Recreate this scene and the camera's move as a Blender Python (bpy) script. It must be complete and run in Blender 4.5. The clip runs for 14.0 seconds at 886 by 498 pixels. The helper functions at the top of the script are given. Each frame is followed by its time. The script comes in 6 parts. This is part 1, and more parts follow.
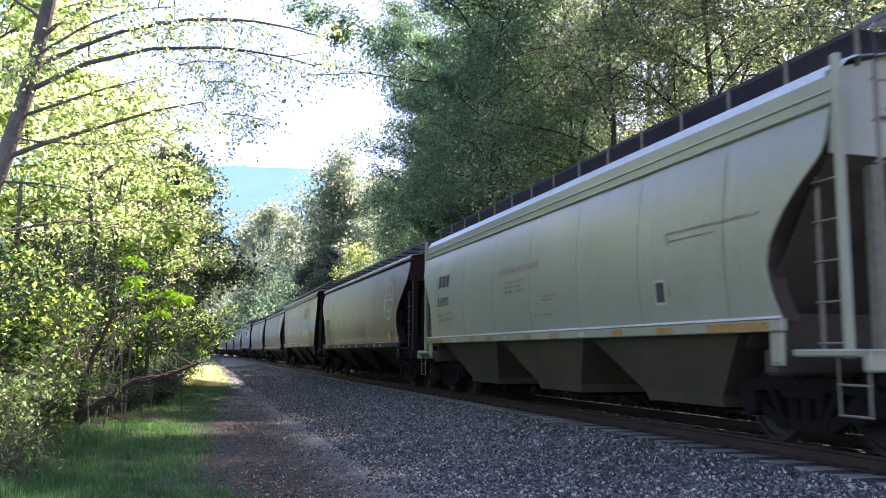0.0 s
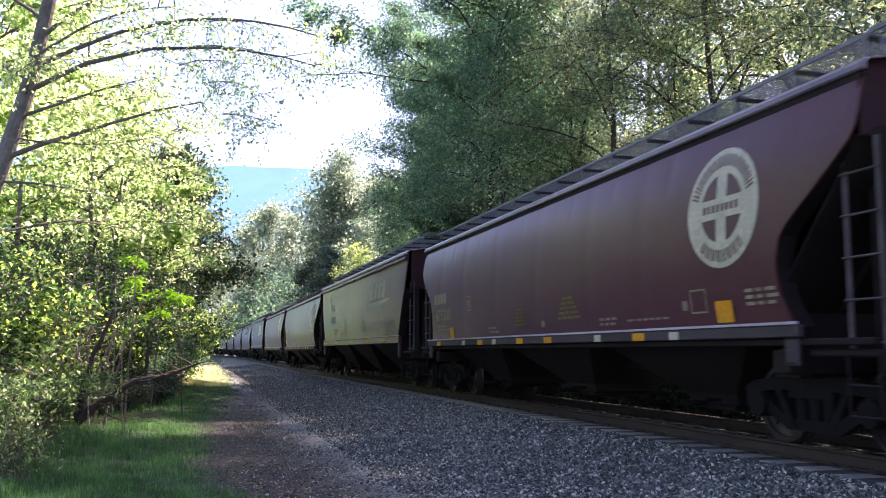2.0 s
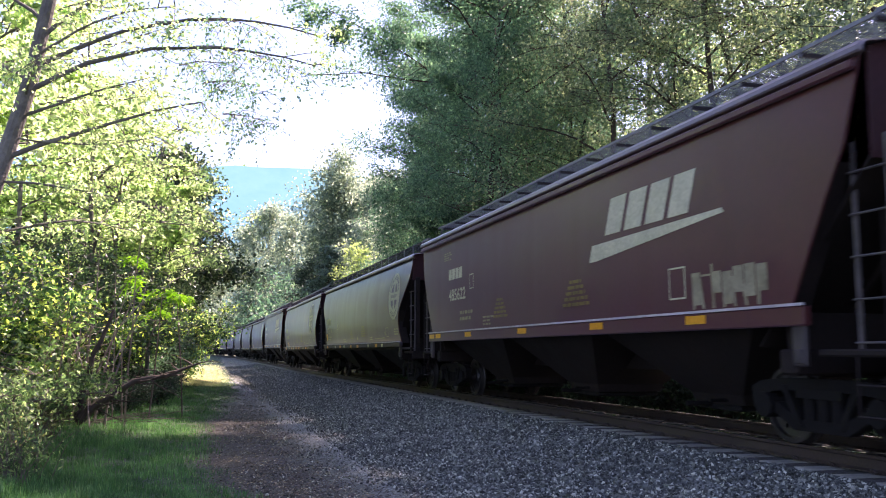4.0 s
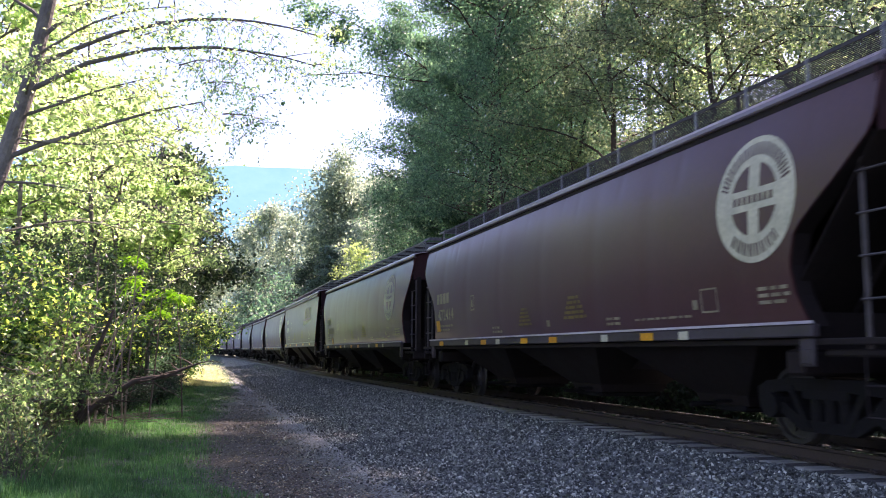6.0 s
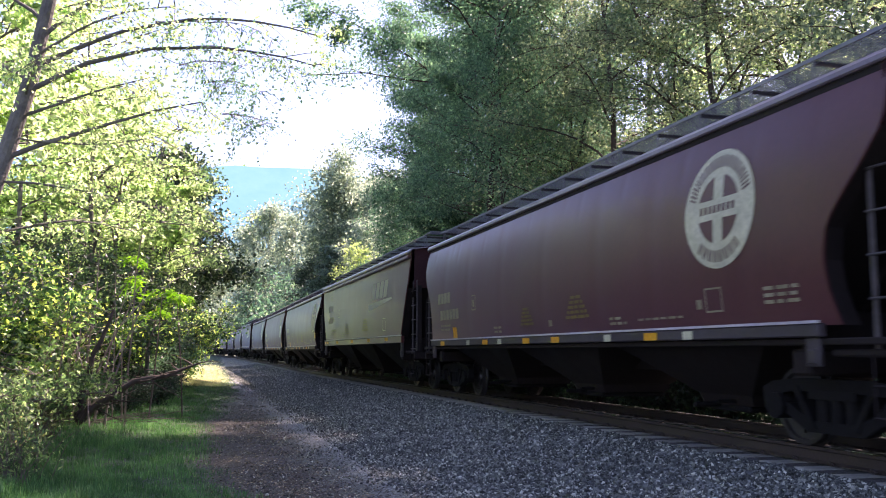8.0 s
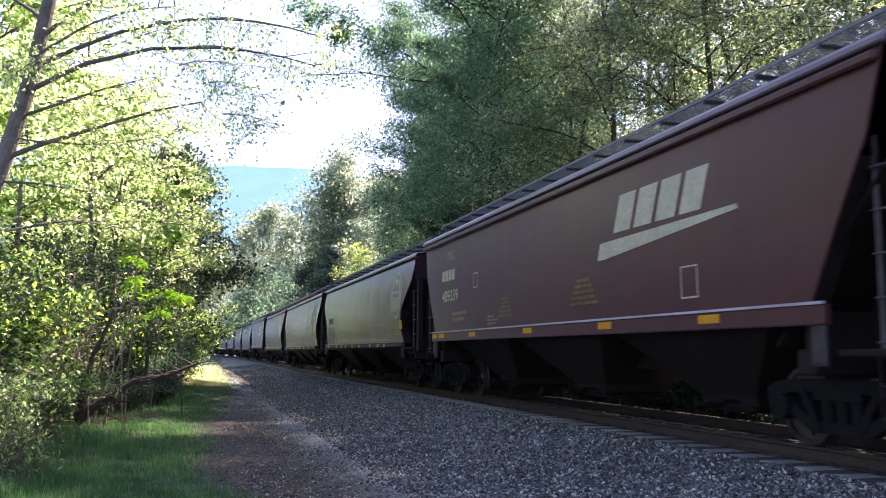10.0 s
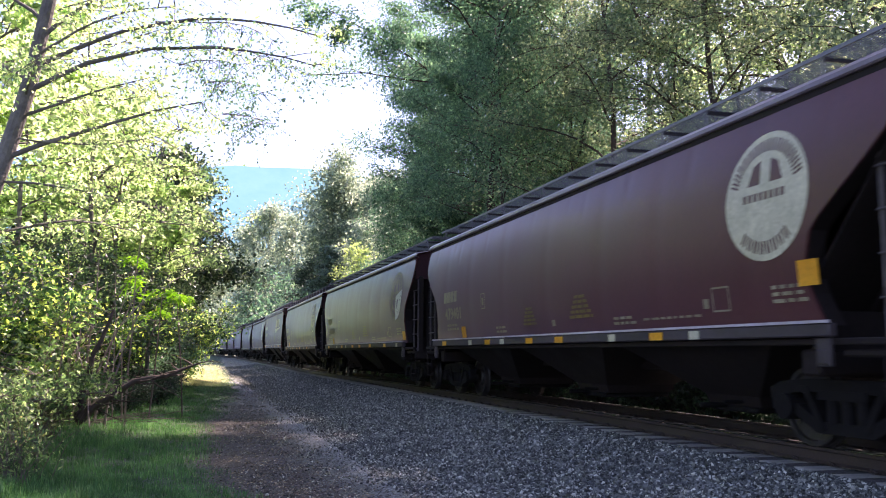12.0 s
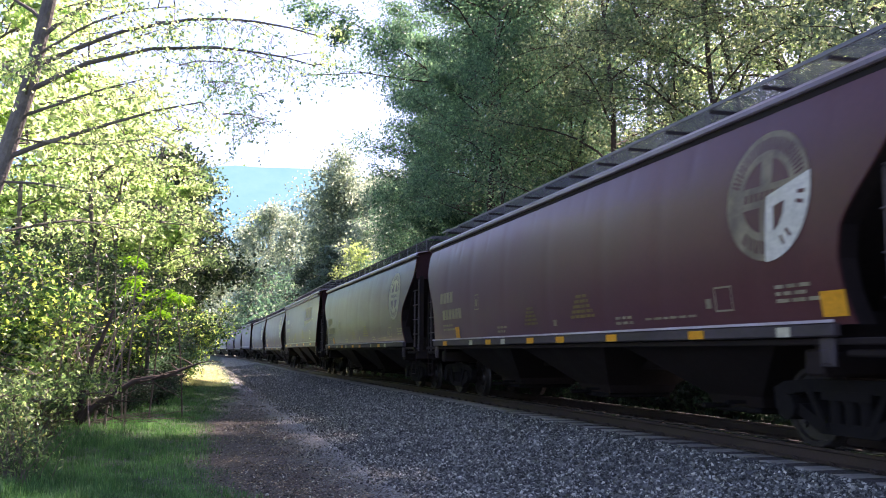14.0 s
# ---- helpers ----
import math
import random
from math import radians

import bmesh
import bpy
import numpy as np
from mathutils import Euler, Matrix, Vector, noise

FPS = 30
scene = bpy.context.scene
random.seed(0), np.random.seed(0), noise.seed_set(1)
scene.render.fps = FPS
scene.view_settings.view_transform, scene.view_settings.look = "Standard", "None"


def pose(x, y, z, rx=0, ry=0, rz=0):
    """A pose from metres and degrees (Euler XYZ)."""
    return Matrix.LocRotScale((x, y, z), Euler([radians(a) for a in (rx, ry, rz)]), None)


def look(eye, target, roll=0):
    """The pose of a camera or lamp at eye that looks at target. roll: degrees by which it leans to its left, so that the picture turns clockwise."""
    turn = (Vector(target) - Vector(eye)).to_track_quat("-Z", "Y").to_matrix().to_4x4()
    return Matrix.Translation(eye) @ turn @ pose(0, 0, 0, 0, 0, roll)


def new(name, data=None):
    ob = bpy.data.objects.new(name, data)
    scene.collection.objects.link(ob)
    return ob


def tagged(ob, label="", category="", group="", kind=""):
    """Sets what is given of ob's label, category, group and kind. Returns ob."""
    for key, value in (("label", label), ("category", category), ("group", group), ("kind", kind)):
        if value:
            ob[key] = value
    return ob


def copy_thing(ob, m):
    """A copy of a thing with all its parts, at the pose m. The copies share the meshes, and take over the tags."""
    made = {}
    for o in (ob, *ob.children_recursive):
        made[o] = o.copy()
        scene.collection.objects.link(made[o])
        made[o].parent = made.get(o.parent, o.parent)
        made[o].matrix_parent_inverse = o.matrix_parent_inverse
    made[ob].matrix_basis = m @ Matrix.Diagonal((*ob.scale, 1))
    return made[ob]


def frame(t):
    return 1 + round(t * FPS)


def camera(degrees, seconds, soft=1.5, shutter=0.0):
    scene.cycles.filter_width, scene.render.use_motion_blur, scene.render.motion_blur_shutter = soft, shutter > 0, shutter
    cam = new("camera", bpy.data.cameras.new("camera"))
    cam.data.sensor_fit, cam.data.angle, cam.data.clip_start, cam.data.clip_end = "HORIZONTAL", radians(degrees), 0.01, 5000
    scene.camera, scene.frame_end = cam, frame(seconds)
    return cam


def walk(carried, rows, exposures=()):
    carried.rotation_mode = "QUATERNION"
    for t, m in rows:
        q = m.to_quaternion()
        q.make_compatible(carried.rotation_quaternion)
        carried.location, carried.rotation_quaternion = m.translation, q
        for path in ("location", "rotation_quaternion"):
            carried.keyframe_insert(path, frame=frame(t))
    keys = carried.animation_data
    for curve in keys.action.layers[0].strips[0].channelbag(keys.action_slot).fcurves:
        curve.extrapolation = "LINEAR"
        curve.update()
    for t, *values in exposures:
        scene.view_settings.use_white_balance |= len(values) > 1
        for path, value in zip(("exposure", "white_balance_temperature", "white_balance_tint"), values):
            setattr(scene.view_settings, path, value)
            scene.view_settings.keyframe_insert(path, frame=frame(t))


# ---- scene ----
EXPOSURE = 1.97
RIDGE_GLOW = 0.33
cam = camera(53.82, 14.0, soft=1.0, shutter=0.25)
EYE_Z = 1.55
VIEW = look((0, 0, EYE_Z), (math.sin(radians(14.371)) * 10, math.cos(radians(14.371)) * 10, EYE_Z + 10 * math.tan(radians(6.775))), 0.21)
walk(cam, [(0.0, VIEW), (14.0, VIEW)], exposures=[(0.0, EXPOSURE, 6850, 42), (14.0, EXPOSURE, 6850, 42)])

# ---- daylight: low-angled sun from beyond the trees across the line ----
SUN_EL, SUN_AZ = radians(48.0), radians(52.0)   # azimuth from +y towards +x
world = bpy.data.worlds.new("daylight")
scene.world = world
world.use_nodes = True
wn = world.node_tree.nodes
sky = wn.new("ShaderNodeTexSky")
sky.sky_type = "NISHITA"
sky.sun_disc = False
sky.sun_elevation = SUN_EL
sky.sun_rotation = SUN_AZ
sky.dust_density = 1.2
sky.ozone_density = 3.5
wn["Background"].inputs["Strength"].default_value = 0.1
world.node_tree.links.new(sky.outputs["Color"], wn["Background"].inputs["Color"])
sun = new("sun", bpy.data.lights.new("sun", "SUN"))
sun.data.energy = 5.0
sun.data.angle = radians(0.53)
sun.data.color = (1.0, 0.93, 0.8)
sd = Vector((math.sin(SUN_AZ) * math.cos(SUN_EL), math.cos(SUN_AZ) * math.cos(SUN_EL), math.sin(SUN_EL)))
sun.matrix_world = look(sd * 60, (0, 0, 0))


# ---- the line of the track: curvature at stations along it ----
STATION = np.arange(-160, 520, 0.5)
_k = np.interp(STATION, [0, 40, 80, 120, 160, 200, 250], [0.00254, -0.00088, 0.00043, -0.00005, 0.0023, 0.00227, 0.0022])
_h = np.cumsum(_k) * 0.5
_h -= np.interp(0, STATION, _h)
_x = np.cumsum(np.sin(-_h)) * 0.5
_x += 7.544 - np.interp(0, STATION, _x)
_y = np.cumsum(np.cos(_h)) * 0.5
_y -= np.interp(0, STATION, _y)
RAIL_Z = 0.5


def track_at(s):
    """Place and heading (radians, leftwards from +y) of the track's centre line, rail top."""
    z = RAIL_Z + 0.0028 * max(0.0, s - 60)
    return float(np.interp(s, STATION, _x)), float(np.interp(s, STATION, _y)), z, float(np.interp(s, STATION, _h))


def track_x(y):
    return np.interp(y, _y, _x)


def track_rise(y):
    return 0.0028 * np.clip(np.asarray(y, float) - 60, 0, 460)


# ---- materials ----
def nodes_of(name):
    m = bpy.data.materials.new(name)
    m.use_nodes = True
    return m, m.node_tree.nodes, m.node_tree.links


def noise_node(n, l, coord, scale, detail=4.0, rough=0.6):
    t = n.new("ShaderNodeTexNoise")
    t.inputs["Scale"].default_value = scale
    t.inputs["Detail"].default_value = detail
    t.inputs["Roughness"].default_value = rough
    l.new(coord, t.inputs["Vector"])
    return t.outputs["Fac"]


def ramp(n, l, fac, stops):
    r = n.new("ShaderNodeValToRGB")
    e = r.color_ramp.elements
    while len(e) < len(stops):
        e.new(0.5)
    for el, (p, c) in zip(e, stops):
        el.position = p
        el.color = (*c, 1) if len(c) == 3 else c
    l.new(fac, r.inputs["Fac"])
    return r.outputs["Color"]


def mix_col(n, l, fac, a, b, blend="MIX"):
    m = n.new("ShaderNodeMix")
    m.data_type = "RGBA"
    m.blend_type = blend
    if isinstance(fac, float):
        m.inputs["Factor"].default_value = fac
    else:
        l.new(fac, m.inputs["Factor"])
    for sock, v in (("A", a), ("B", b)):
        s = [i for i in m.inputs if i.name == sock and i.type == "RGBA"][0]
        if isinstance(v, tuple):
            s.default_value = (*v, 1)
        else:
            l.new(v, s)
    return [o for o in m.outputs if o.type == "RGBA"][0]


def bump(n, l, height, strength, distance):
    b = n.new("ShaderNodeBump")
    b.inputs["Strength"].default_value = strength
    b.inputs["Distance"].default_value = distance
    l.new(height, b.inputs["Height"])
    return b.outputs["Normal"]


def surface(name, dark, light, rough=0.6, big=0.8, fine=30.0, relief=0.2, depth=0.01, metal=0.0, vary=0.0, streak=None, gloss=0.5, coat=0.0, mottle=0.8, run=0.7, sky_sheen=0.0, film=1.5, sky_tint=(0.74, 0.66, 1.0)):
    """Two-scale mottled surface. vary: brightness change from piece to piece; streak: colour of run-down dirt."""
    m, n, l = nodes_of(name)
    p = n["Principled BSDF"]
    tc = n.new("ShaderNodeTexCoord").outputs["Object"]
    a = noise_node(n, l, tc, big, 5.0)
    f = noise_node(n, l, tc, fine, 3.0)
    col = ramp(n, l, a, [(0.3, dark), (0.7, light)])
    fine_c = ramp(n, l, f, [(0.25, (0.72, 0.72, 0.72)), (0.75, (1.2, 1.2, 1.2))])
    col = mix_col(n, l, float(mottle), col, fine_c, "MULTIPLY")
    if streak:
        mp = n.new("ShaderNodeMapping")
        mp.inputs["Scale"].default_value = (3.5, 3.5, 0.22)
        l.new(tc, mp.inputs["Vector"])
        st = noise_node(n, l, mp.outputs["Vector"], 2.0, 6.0, 0.7)
        sf = ramp(n, l, st, [(0.5, (0, 0, 0)), (0.78, (run,) * 3)])
        col = mix_col(n, l, sf, col, streak)
    if vary:
        oi = n.new("ShaderNodeObjectInfo")
        rv = ramp(n, l, oi.outputs["Random"], [(0.0, (1 - vary,) * 3), (1.0, (1 + vary,) * 3)])
        col = mix_col(n, l, 1.0, col, rv, "MULTIPLY")
    if streak and coat:
        l.new(ramp(n, l, st, [(0.3, (coat * 1.2,) * 3), (0.7, (coat * 0.75,) * 3)]), p.inputs["Coat Weight"])
    l.new(col, p.inputs["Base Color"])
    rr = ramp(n, l, a, [(0.3, (rough * 0.85,) * 3), (0.7, (min(1, rough * 1.15),) * 3)])
    l.new(rr, p.inputs["Roughness"])
    p.inputs["Metallic"].default_value = metal
    p.inputs["Specular IOR Level"].default_value = gloss
    if not (streak and coat):
        p.inputs["Coat Weight"].default_value = coat
    p.inputs["Coat Roughness"].default_value = 0.2
    p.inputs["Coat IOR"].default_value = film
    # tinted sheen paints the sky's blue-lilac reflection onto the surface
    if sky_sheen:
        p.inputs["Sheen Weight"].default_value = sky_sheen
        p.inputs["Sheen Roughness"].default_value = 0.45
        p.inputs["Sheen Tint"].default_value = (*sky_tint, 1)
    if relief:
        l.new(bump(n, l, f, relief, depth), p.inputs["Normal"])
    return m


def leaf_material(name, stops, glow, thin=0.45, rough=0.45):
    """Leaves: gloss on top, light shining through; colour differs from leaf to leaf and from tuft to tuft."""
    m, n, l = nodes_of(name)
    p = n["Principled BSDF"]
    g = n.new("ShaderNodeNewGeometry").outputs["Random Per Island"]
    col = ramp(n, l, g, stops)
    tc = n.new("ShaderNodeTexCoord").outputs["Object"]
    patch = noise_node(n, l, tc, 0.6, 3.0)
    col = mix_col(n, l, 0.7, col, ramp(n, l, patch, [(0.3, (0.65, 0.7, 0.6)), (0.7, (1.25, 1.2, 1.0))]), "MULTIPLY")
    # dark and bright tufts put sun and shade into the leaf colour
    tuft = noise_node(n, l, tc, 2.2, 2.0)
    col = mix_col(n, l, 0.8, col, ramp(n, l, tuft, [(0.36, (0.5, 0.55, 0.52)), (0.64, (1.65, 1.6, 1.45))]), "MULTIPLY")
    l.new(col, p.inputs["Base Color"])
    p.inputs["Roughness"].default_value = rough
    t = n.new("ShaderNodeBsdfTranslucent")
    # glow above one brightens the shine-through, for leaves that look sunlit
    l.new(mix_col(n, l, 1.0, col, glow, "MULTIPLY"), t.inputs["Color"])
    mx = n.new("ShaderNodeMixShader")
    mx.inputs["Fac"].default_value = thin
    l.new(p.outputs["BSDF"], mx.inputs[1])
    l.new(t.outputs["BSDF"], mx.inputs[2])
    l.new(mx.outputs["Shader"], n["Material Output"].inputs["Surface"])
    return m


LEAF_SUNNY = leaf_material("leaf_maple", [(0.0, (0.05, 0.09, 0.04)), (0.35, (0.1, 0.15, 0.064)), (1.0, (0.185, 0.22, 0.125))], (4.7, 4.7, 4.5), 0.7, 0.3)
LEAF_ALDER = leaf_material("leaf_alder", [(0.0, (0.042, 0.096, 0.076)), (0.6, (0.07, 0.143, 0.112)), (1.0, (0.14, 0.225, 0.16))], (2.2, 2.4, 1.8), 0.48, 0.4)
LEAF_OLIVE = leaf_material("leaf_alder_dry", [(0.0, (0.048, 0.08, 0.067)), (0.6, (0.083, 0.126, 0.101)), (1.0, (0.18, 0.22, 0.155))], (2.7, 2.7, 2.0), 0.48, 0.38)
# shrub, dogwood and hazel: shade and sun flecks put into the leaf stops
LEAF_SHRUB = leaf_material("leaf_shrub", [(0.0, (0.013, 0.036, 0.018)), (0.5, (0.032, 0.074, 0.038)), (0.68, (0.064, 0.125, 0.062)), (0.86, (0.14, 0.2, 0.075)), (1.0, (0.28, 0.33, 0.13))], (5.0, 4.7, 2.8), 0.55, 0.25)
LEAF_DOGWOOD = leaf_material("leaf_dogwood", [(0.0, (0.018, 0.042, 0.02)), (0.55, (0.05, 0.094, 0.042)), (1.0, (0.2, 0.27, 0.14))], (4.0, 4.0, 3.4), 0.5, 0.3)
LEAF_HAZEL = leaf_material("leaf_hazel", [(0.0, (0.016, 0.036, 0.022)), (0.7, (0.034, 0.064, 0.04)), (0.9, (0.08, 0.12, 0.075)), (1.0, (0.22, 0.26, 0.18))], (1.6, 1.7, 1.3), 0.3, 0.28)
# pale bluish stops put distant sun and haze into the leaf colour
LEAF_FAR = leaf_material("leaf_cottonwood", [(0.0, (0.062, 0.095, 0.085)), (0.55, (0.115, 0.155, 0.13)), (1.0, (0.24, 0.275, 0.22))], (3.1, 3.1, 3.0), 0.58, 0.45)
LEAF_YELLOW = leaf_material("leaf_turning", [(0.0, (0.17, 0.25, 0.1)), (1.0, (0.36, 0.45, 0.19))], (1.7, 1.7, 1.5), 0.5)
# needles lightened towards teal to stand in for haze
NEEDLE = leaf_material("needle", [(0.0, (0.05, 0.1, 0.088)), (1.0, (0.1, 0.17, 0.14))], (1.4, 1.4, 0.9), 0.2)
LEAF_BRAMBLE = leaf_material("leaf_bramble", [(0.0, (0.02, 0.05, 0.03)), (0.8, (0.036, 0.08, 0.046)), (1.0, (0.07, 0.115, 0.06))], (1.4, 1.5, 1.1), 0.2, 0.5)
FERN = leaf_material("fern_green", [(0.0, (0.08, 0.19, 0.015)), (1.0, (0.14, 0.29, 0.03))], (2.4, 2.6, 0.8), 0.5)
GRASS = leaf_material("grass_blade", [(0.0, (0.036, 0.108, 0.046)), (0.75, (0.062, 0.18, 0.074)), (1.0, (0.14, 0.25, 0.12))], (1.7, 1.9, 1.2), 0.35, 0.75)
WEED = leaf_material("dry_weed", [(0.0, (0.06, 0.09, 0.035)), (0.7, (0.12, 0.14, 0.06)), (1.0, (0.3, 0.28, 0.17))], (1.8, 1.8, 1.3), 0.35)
# dry grass brightened to near white: the sun patch put into its colour
HAY_SUNLIT = leaf_material("dry_grass", [(0.0, (0.46, 0.48, 0.26)), (1.0, (0.8, 0.78, 0.58))], (1.3, 1.3, 1.2), 0.35)
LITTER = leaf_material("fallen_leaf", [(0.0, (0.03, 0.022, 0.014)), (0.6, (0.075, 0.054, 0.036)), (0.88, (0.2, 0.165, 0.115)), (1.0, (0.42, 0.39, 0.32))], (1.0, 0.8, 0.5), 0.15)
BARK = surface("bark_alder", (0.07, 0.06, 0.055), (0.2, 0.18, 0.16), 0.85, 2.5, 22.0, 0.6, 0.03)
BARK_DARK = surface("bark_dark", (0.03, 0.022, 0.018), (0.09, 0.065, 0.05), 0.9, 2.0, 20.0, 0.6, 0.03)
# paler than TWIG: sunlight on the bare stems put into the colour
STEM = surface("pale_stem", (0.13, 0.1, 0.088), (0.34, 0.275, 0.24), 0.7, 3.0, 30.0, 0.4, 0.01)
TWIG = surface("dry_twig", (0.06, 0.045, 0.038), (0.2, 0.155, 0.135), 0.8, 3.0, 30.0, 0.4, 0.01)
CONCRETE = surface("tie_concrete", (0.2, 0.195, 0.165), (0.36, 0.35, 0.3), 0.85, 1.5, 30.0, 0.35, 0.01, vary=0.2)
RAIL_RUST = surface("rail_rust", (0.024, 0.016, 0.012), (0.055, 0.036, 0.025), 0.75, 2.0, 30.0, 0.3, 0.006)
RAIL_TOP = surface("rail_polished", (0.4, 0.4, 0.42), (0.6, 0.6, 0.62), 0.25, 2.0, 40.0, 0.05, 0.002, metal=1.0)
CREAM = surface("paint_cream", (0.255, 0.285, 0.18), (0.33, 0.36, 0.24), 0.4, 0.4, 14.0, 0.0, 0.004, streak=(0.21, 0.2, 0.13), coat=0.75, mottle=0.25, run=0.4, sky_sheen=0.2, sky_tint=(0.5, 0.85, 1.0))
# pale blue roof: reflected sky put into the base colour
CREAM_ROOF = surface("roof_cream_bleached", (0.46, 0.55, 0.54), (0.6, 0.7, 0.69), 0.4, 0.6, 14.0, 0.0, 0.004, coat=0.4, sky_sheen=0.4, sky_tint=(0.5, 0.85, 1.0))
# white flange: the highlight along the sill top put into its colour
FLANGE_WHITE = surface("sill_flange_white", (0.62, 0.62, 0.58), (0.8, 0.8, 0.76), 0.5, 1.5, 18.0, 0.05, 0.004)
CREAM_DULL = surface("paint_cream_grimy", (0.15, 0.14, 0.095), (0.26, 0.245, 0.17), 0.7, 1.0, 12.0, 0.1, 0.004)
BROWN = surface("paint_oxide_brown", (0.074, 0.021, 0.0185), (0.102, 0.03, 0.0265), 0.43, 0.45, 14.0, 0.04, 0.004, streak=(0.055, 0.021, 0.021), gloss=0.15, coat=0.68, mottle=0.3, run=0.35, sky_sheen=0.2, film=1.24)
MAROON = surface("paint_maroon", (0.068, 0.0165, 0.016), (0.095, 0.0235, 0.0225), 0.43, 0.45, 14.0, 0.04, 0.004, streak=(0.065, 0.021, 0.022), gloss=0.15, coat=0.68, mottle=0.3, run=0.35, sky_sheen=0.2, film=1.24)
# dusty roof with the sky's highlight put in as a lilac cast
ROOF_DUST_SKY = surface("roof_weathered", (0.1, 0.07, 0.08), (0.17, 0.135, 0.155), 0.35, 0.8, 16.0, 0.05, 0.004, coat=0.2)
DARKBROWN = surface("paint_dark_brown", (0.06, 0.0215, 0.017), (0.083, 0.0305, 0.0235), 0.43, 0.45, 14.0, 0.04, 0.004, streak=(0.046, 0.02, 0.02), gloss=0.15, coat=0.68, mottle=0.3, run=0.35, sky_sheen=0.2, film=1.24)
GREYPAINT = surface("paint_grey", (0.3, 0.31, 0.3), (0.42, 0.43, 0.42), 0.5, 0.5, 14.0, 0.04, 0.004, streak=(0.22, 0.22, 0.2))
# grime darkened further: shade under and between the cars put into the colour
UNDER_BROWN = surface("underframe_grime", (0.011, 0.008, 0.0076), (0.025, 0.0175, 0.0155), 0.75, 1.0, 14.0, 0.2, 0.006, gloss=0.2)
BAY_GRIME = surface("bay_grime", (0.046, 0.043, 0.023), (0.094, 0.087, 0.047), 0.8, 0.8, 12.0, 0.15, 0.005)
SLOPE_RUST = surface("slope_sheet_rust", (0.034, 0.026, 0.017), (0.078, 0.06, 0.04), 0.8, 0.9, 12.0, 0.15, 0.005)
# truck steel darkened the same way, for the shade beneath the cars
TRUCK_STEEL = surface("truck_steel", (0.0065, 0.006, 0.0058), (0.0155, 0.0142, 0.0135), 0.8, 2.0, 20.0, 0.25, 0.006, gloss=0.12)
WHEEL_STEEL = surface("wheel_steel", (0.02, 0.018, 0.017), (0.05, 0.045, 0.042), 0.45, 3.0, 30.0, 0.1, 0.003, metal=0.3)
GALV = surface("galvanized_grating", (0.11, 0.115, 0.13), (0.2, 0.207, 0.228), 0.5, 2.0, 30.0, 0.1, 0.003, metal=0.4)
END_DULL = surface("end_paint_dull", (0.034, 0.013, 0.015), (0.056, 0.02, 0.022), 0.75, 0.8, 14.0, 0.05, 0.004, gloss=0.2)
LADDER = surface("ladder_worn", (0.036, 0.029, 0.03), (0.1, 0.084, 0.086), 0.6, 2.5, 20.0, 0.1, 0.003)
BRACKET = surface("bracket_dark", (0.02, 0.018, 0.019), (0.045, 0.04, 0.042), 0.7, 2.0, 20.0, 0.1, 0.004)
SILL_GREY = surface("sill_grimy_grey", (0.03, 0.022, 0.024), (0.07, 0.054, 0.058), 0.6, 1.5, 18.0, 0.1, 0.004)
SILL_PALE = surface("sill_faded_white", (0.36, 0.32, 0.34), (0.58, 0.54, 0.56), 0.6, 1.5, 18.0, 0.1, 0.004)
DECAL_WHITE = surface("lettering_white", (0.42, 0.4, 0.27), (0.58, 0.55, 0.38), 0.6, 2.5, 20.0, 0.0)
DECAL_FADED = surface("lettering_faded", (0.15, 0.125, 0.07), (0.34, 0.3, 0.19), 0.65, 3.0, 20.0, 0.0)
DECAL_YELLOW = surface("lettering_yellow", (0.1, 0.07, 0.02), (0.22, 0.155, 0.036), 0.6, 3.0, 20.0, 0.0)
DECAL_ORANGE = surface("stripe_orange", (0.26, 0.15, 0.05), (0.5, 0.27, 0.06), 0.6, 3.0, 20.0, 0.0)
DECAL_RED = surface("lettering_faded_red", (0.25, 0.2, 0.14), (0.31, 0.25, 0.18), 0.6, 3.0, 20.0, 0.0)
DECAL_WORN = surface("lettering_worn", (0.09, 0.06, 0.043), (0.28, 0.245, 0.15), 0.65, 2.6, 24.0, 0.0)
DECAL_FRESH = surface("lettering_fresh", (0.5, 0.5, 0.4), (0.64, 0.63, 0.52), 0.6, 2.5, 20.0, 0.0)
DECAL_DARK = surface("lettering_dark", (0.035, 0.035, 0.036), (0.07, 0.07, 0.07), 0.6, 3.0, 20.0, 0.0)
REFLECT = surface("reflector_yellow", (0.66, 0.26, 0.01), (0.8, 0.36, 0.015), 0.4, 3.0, 20.0, 0.0)


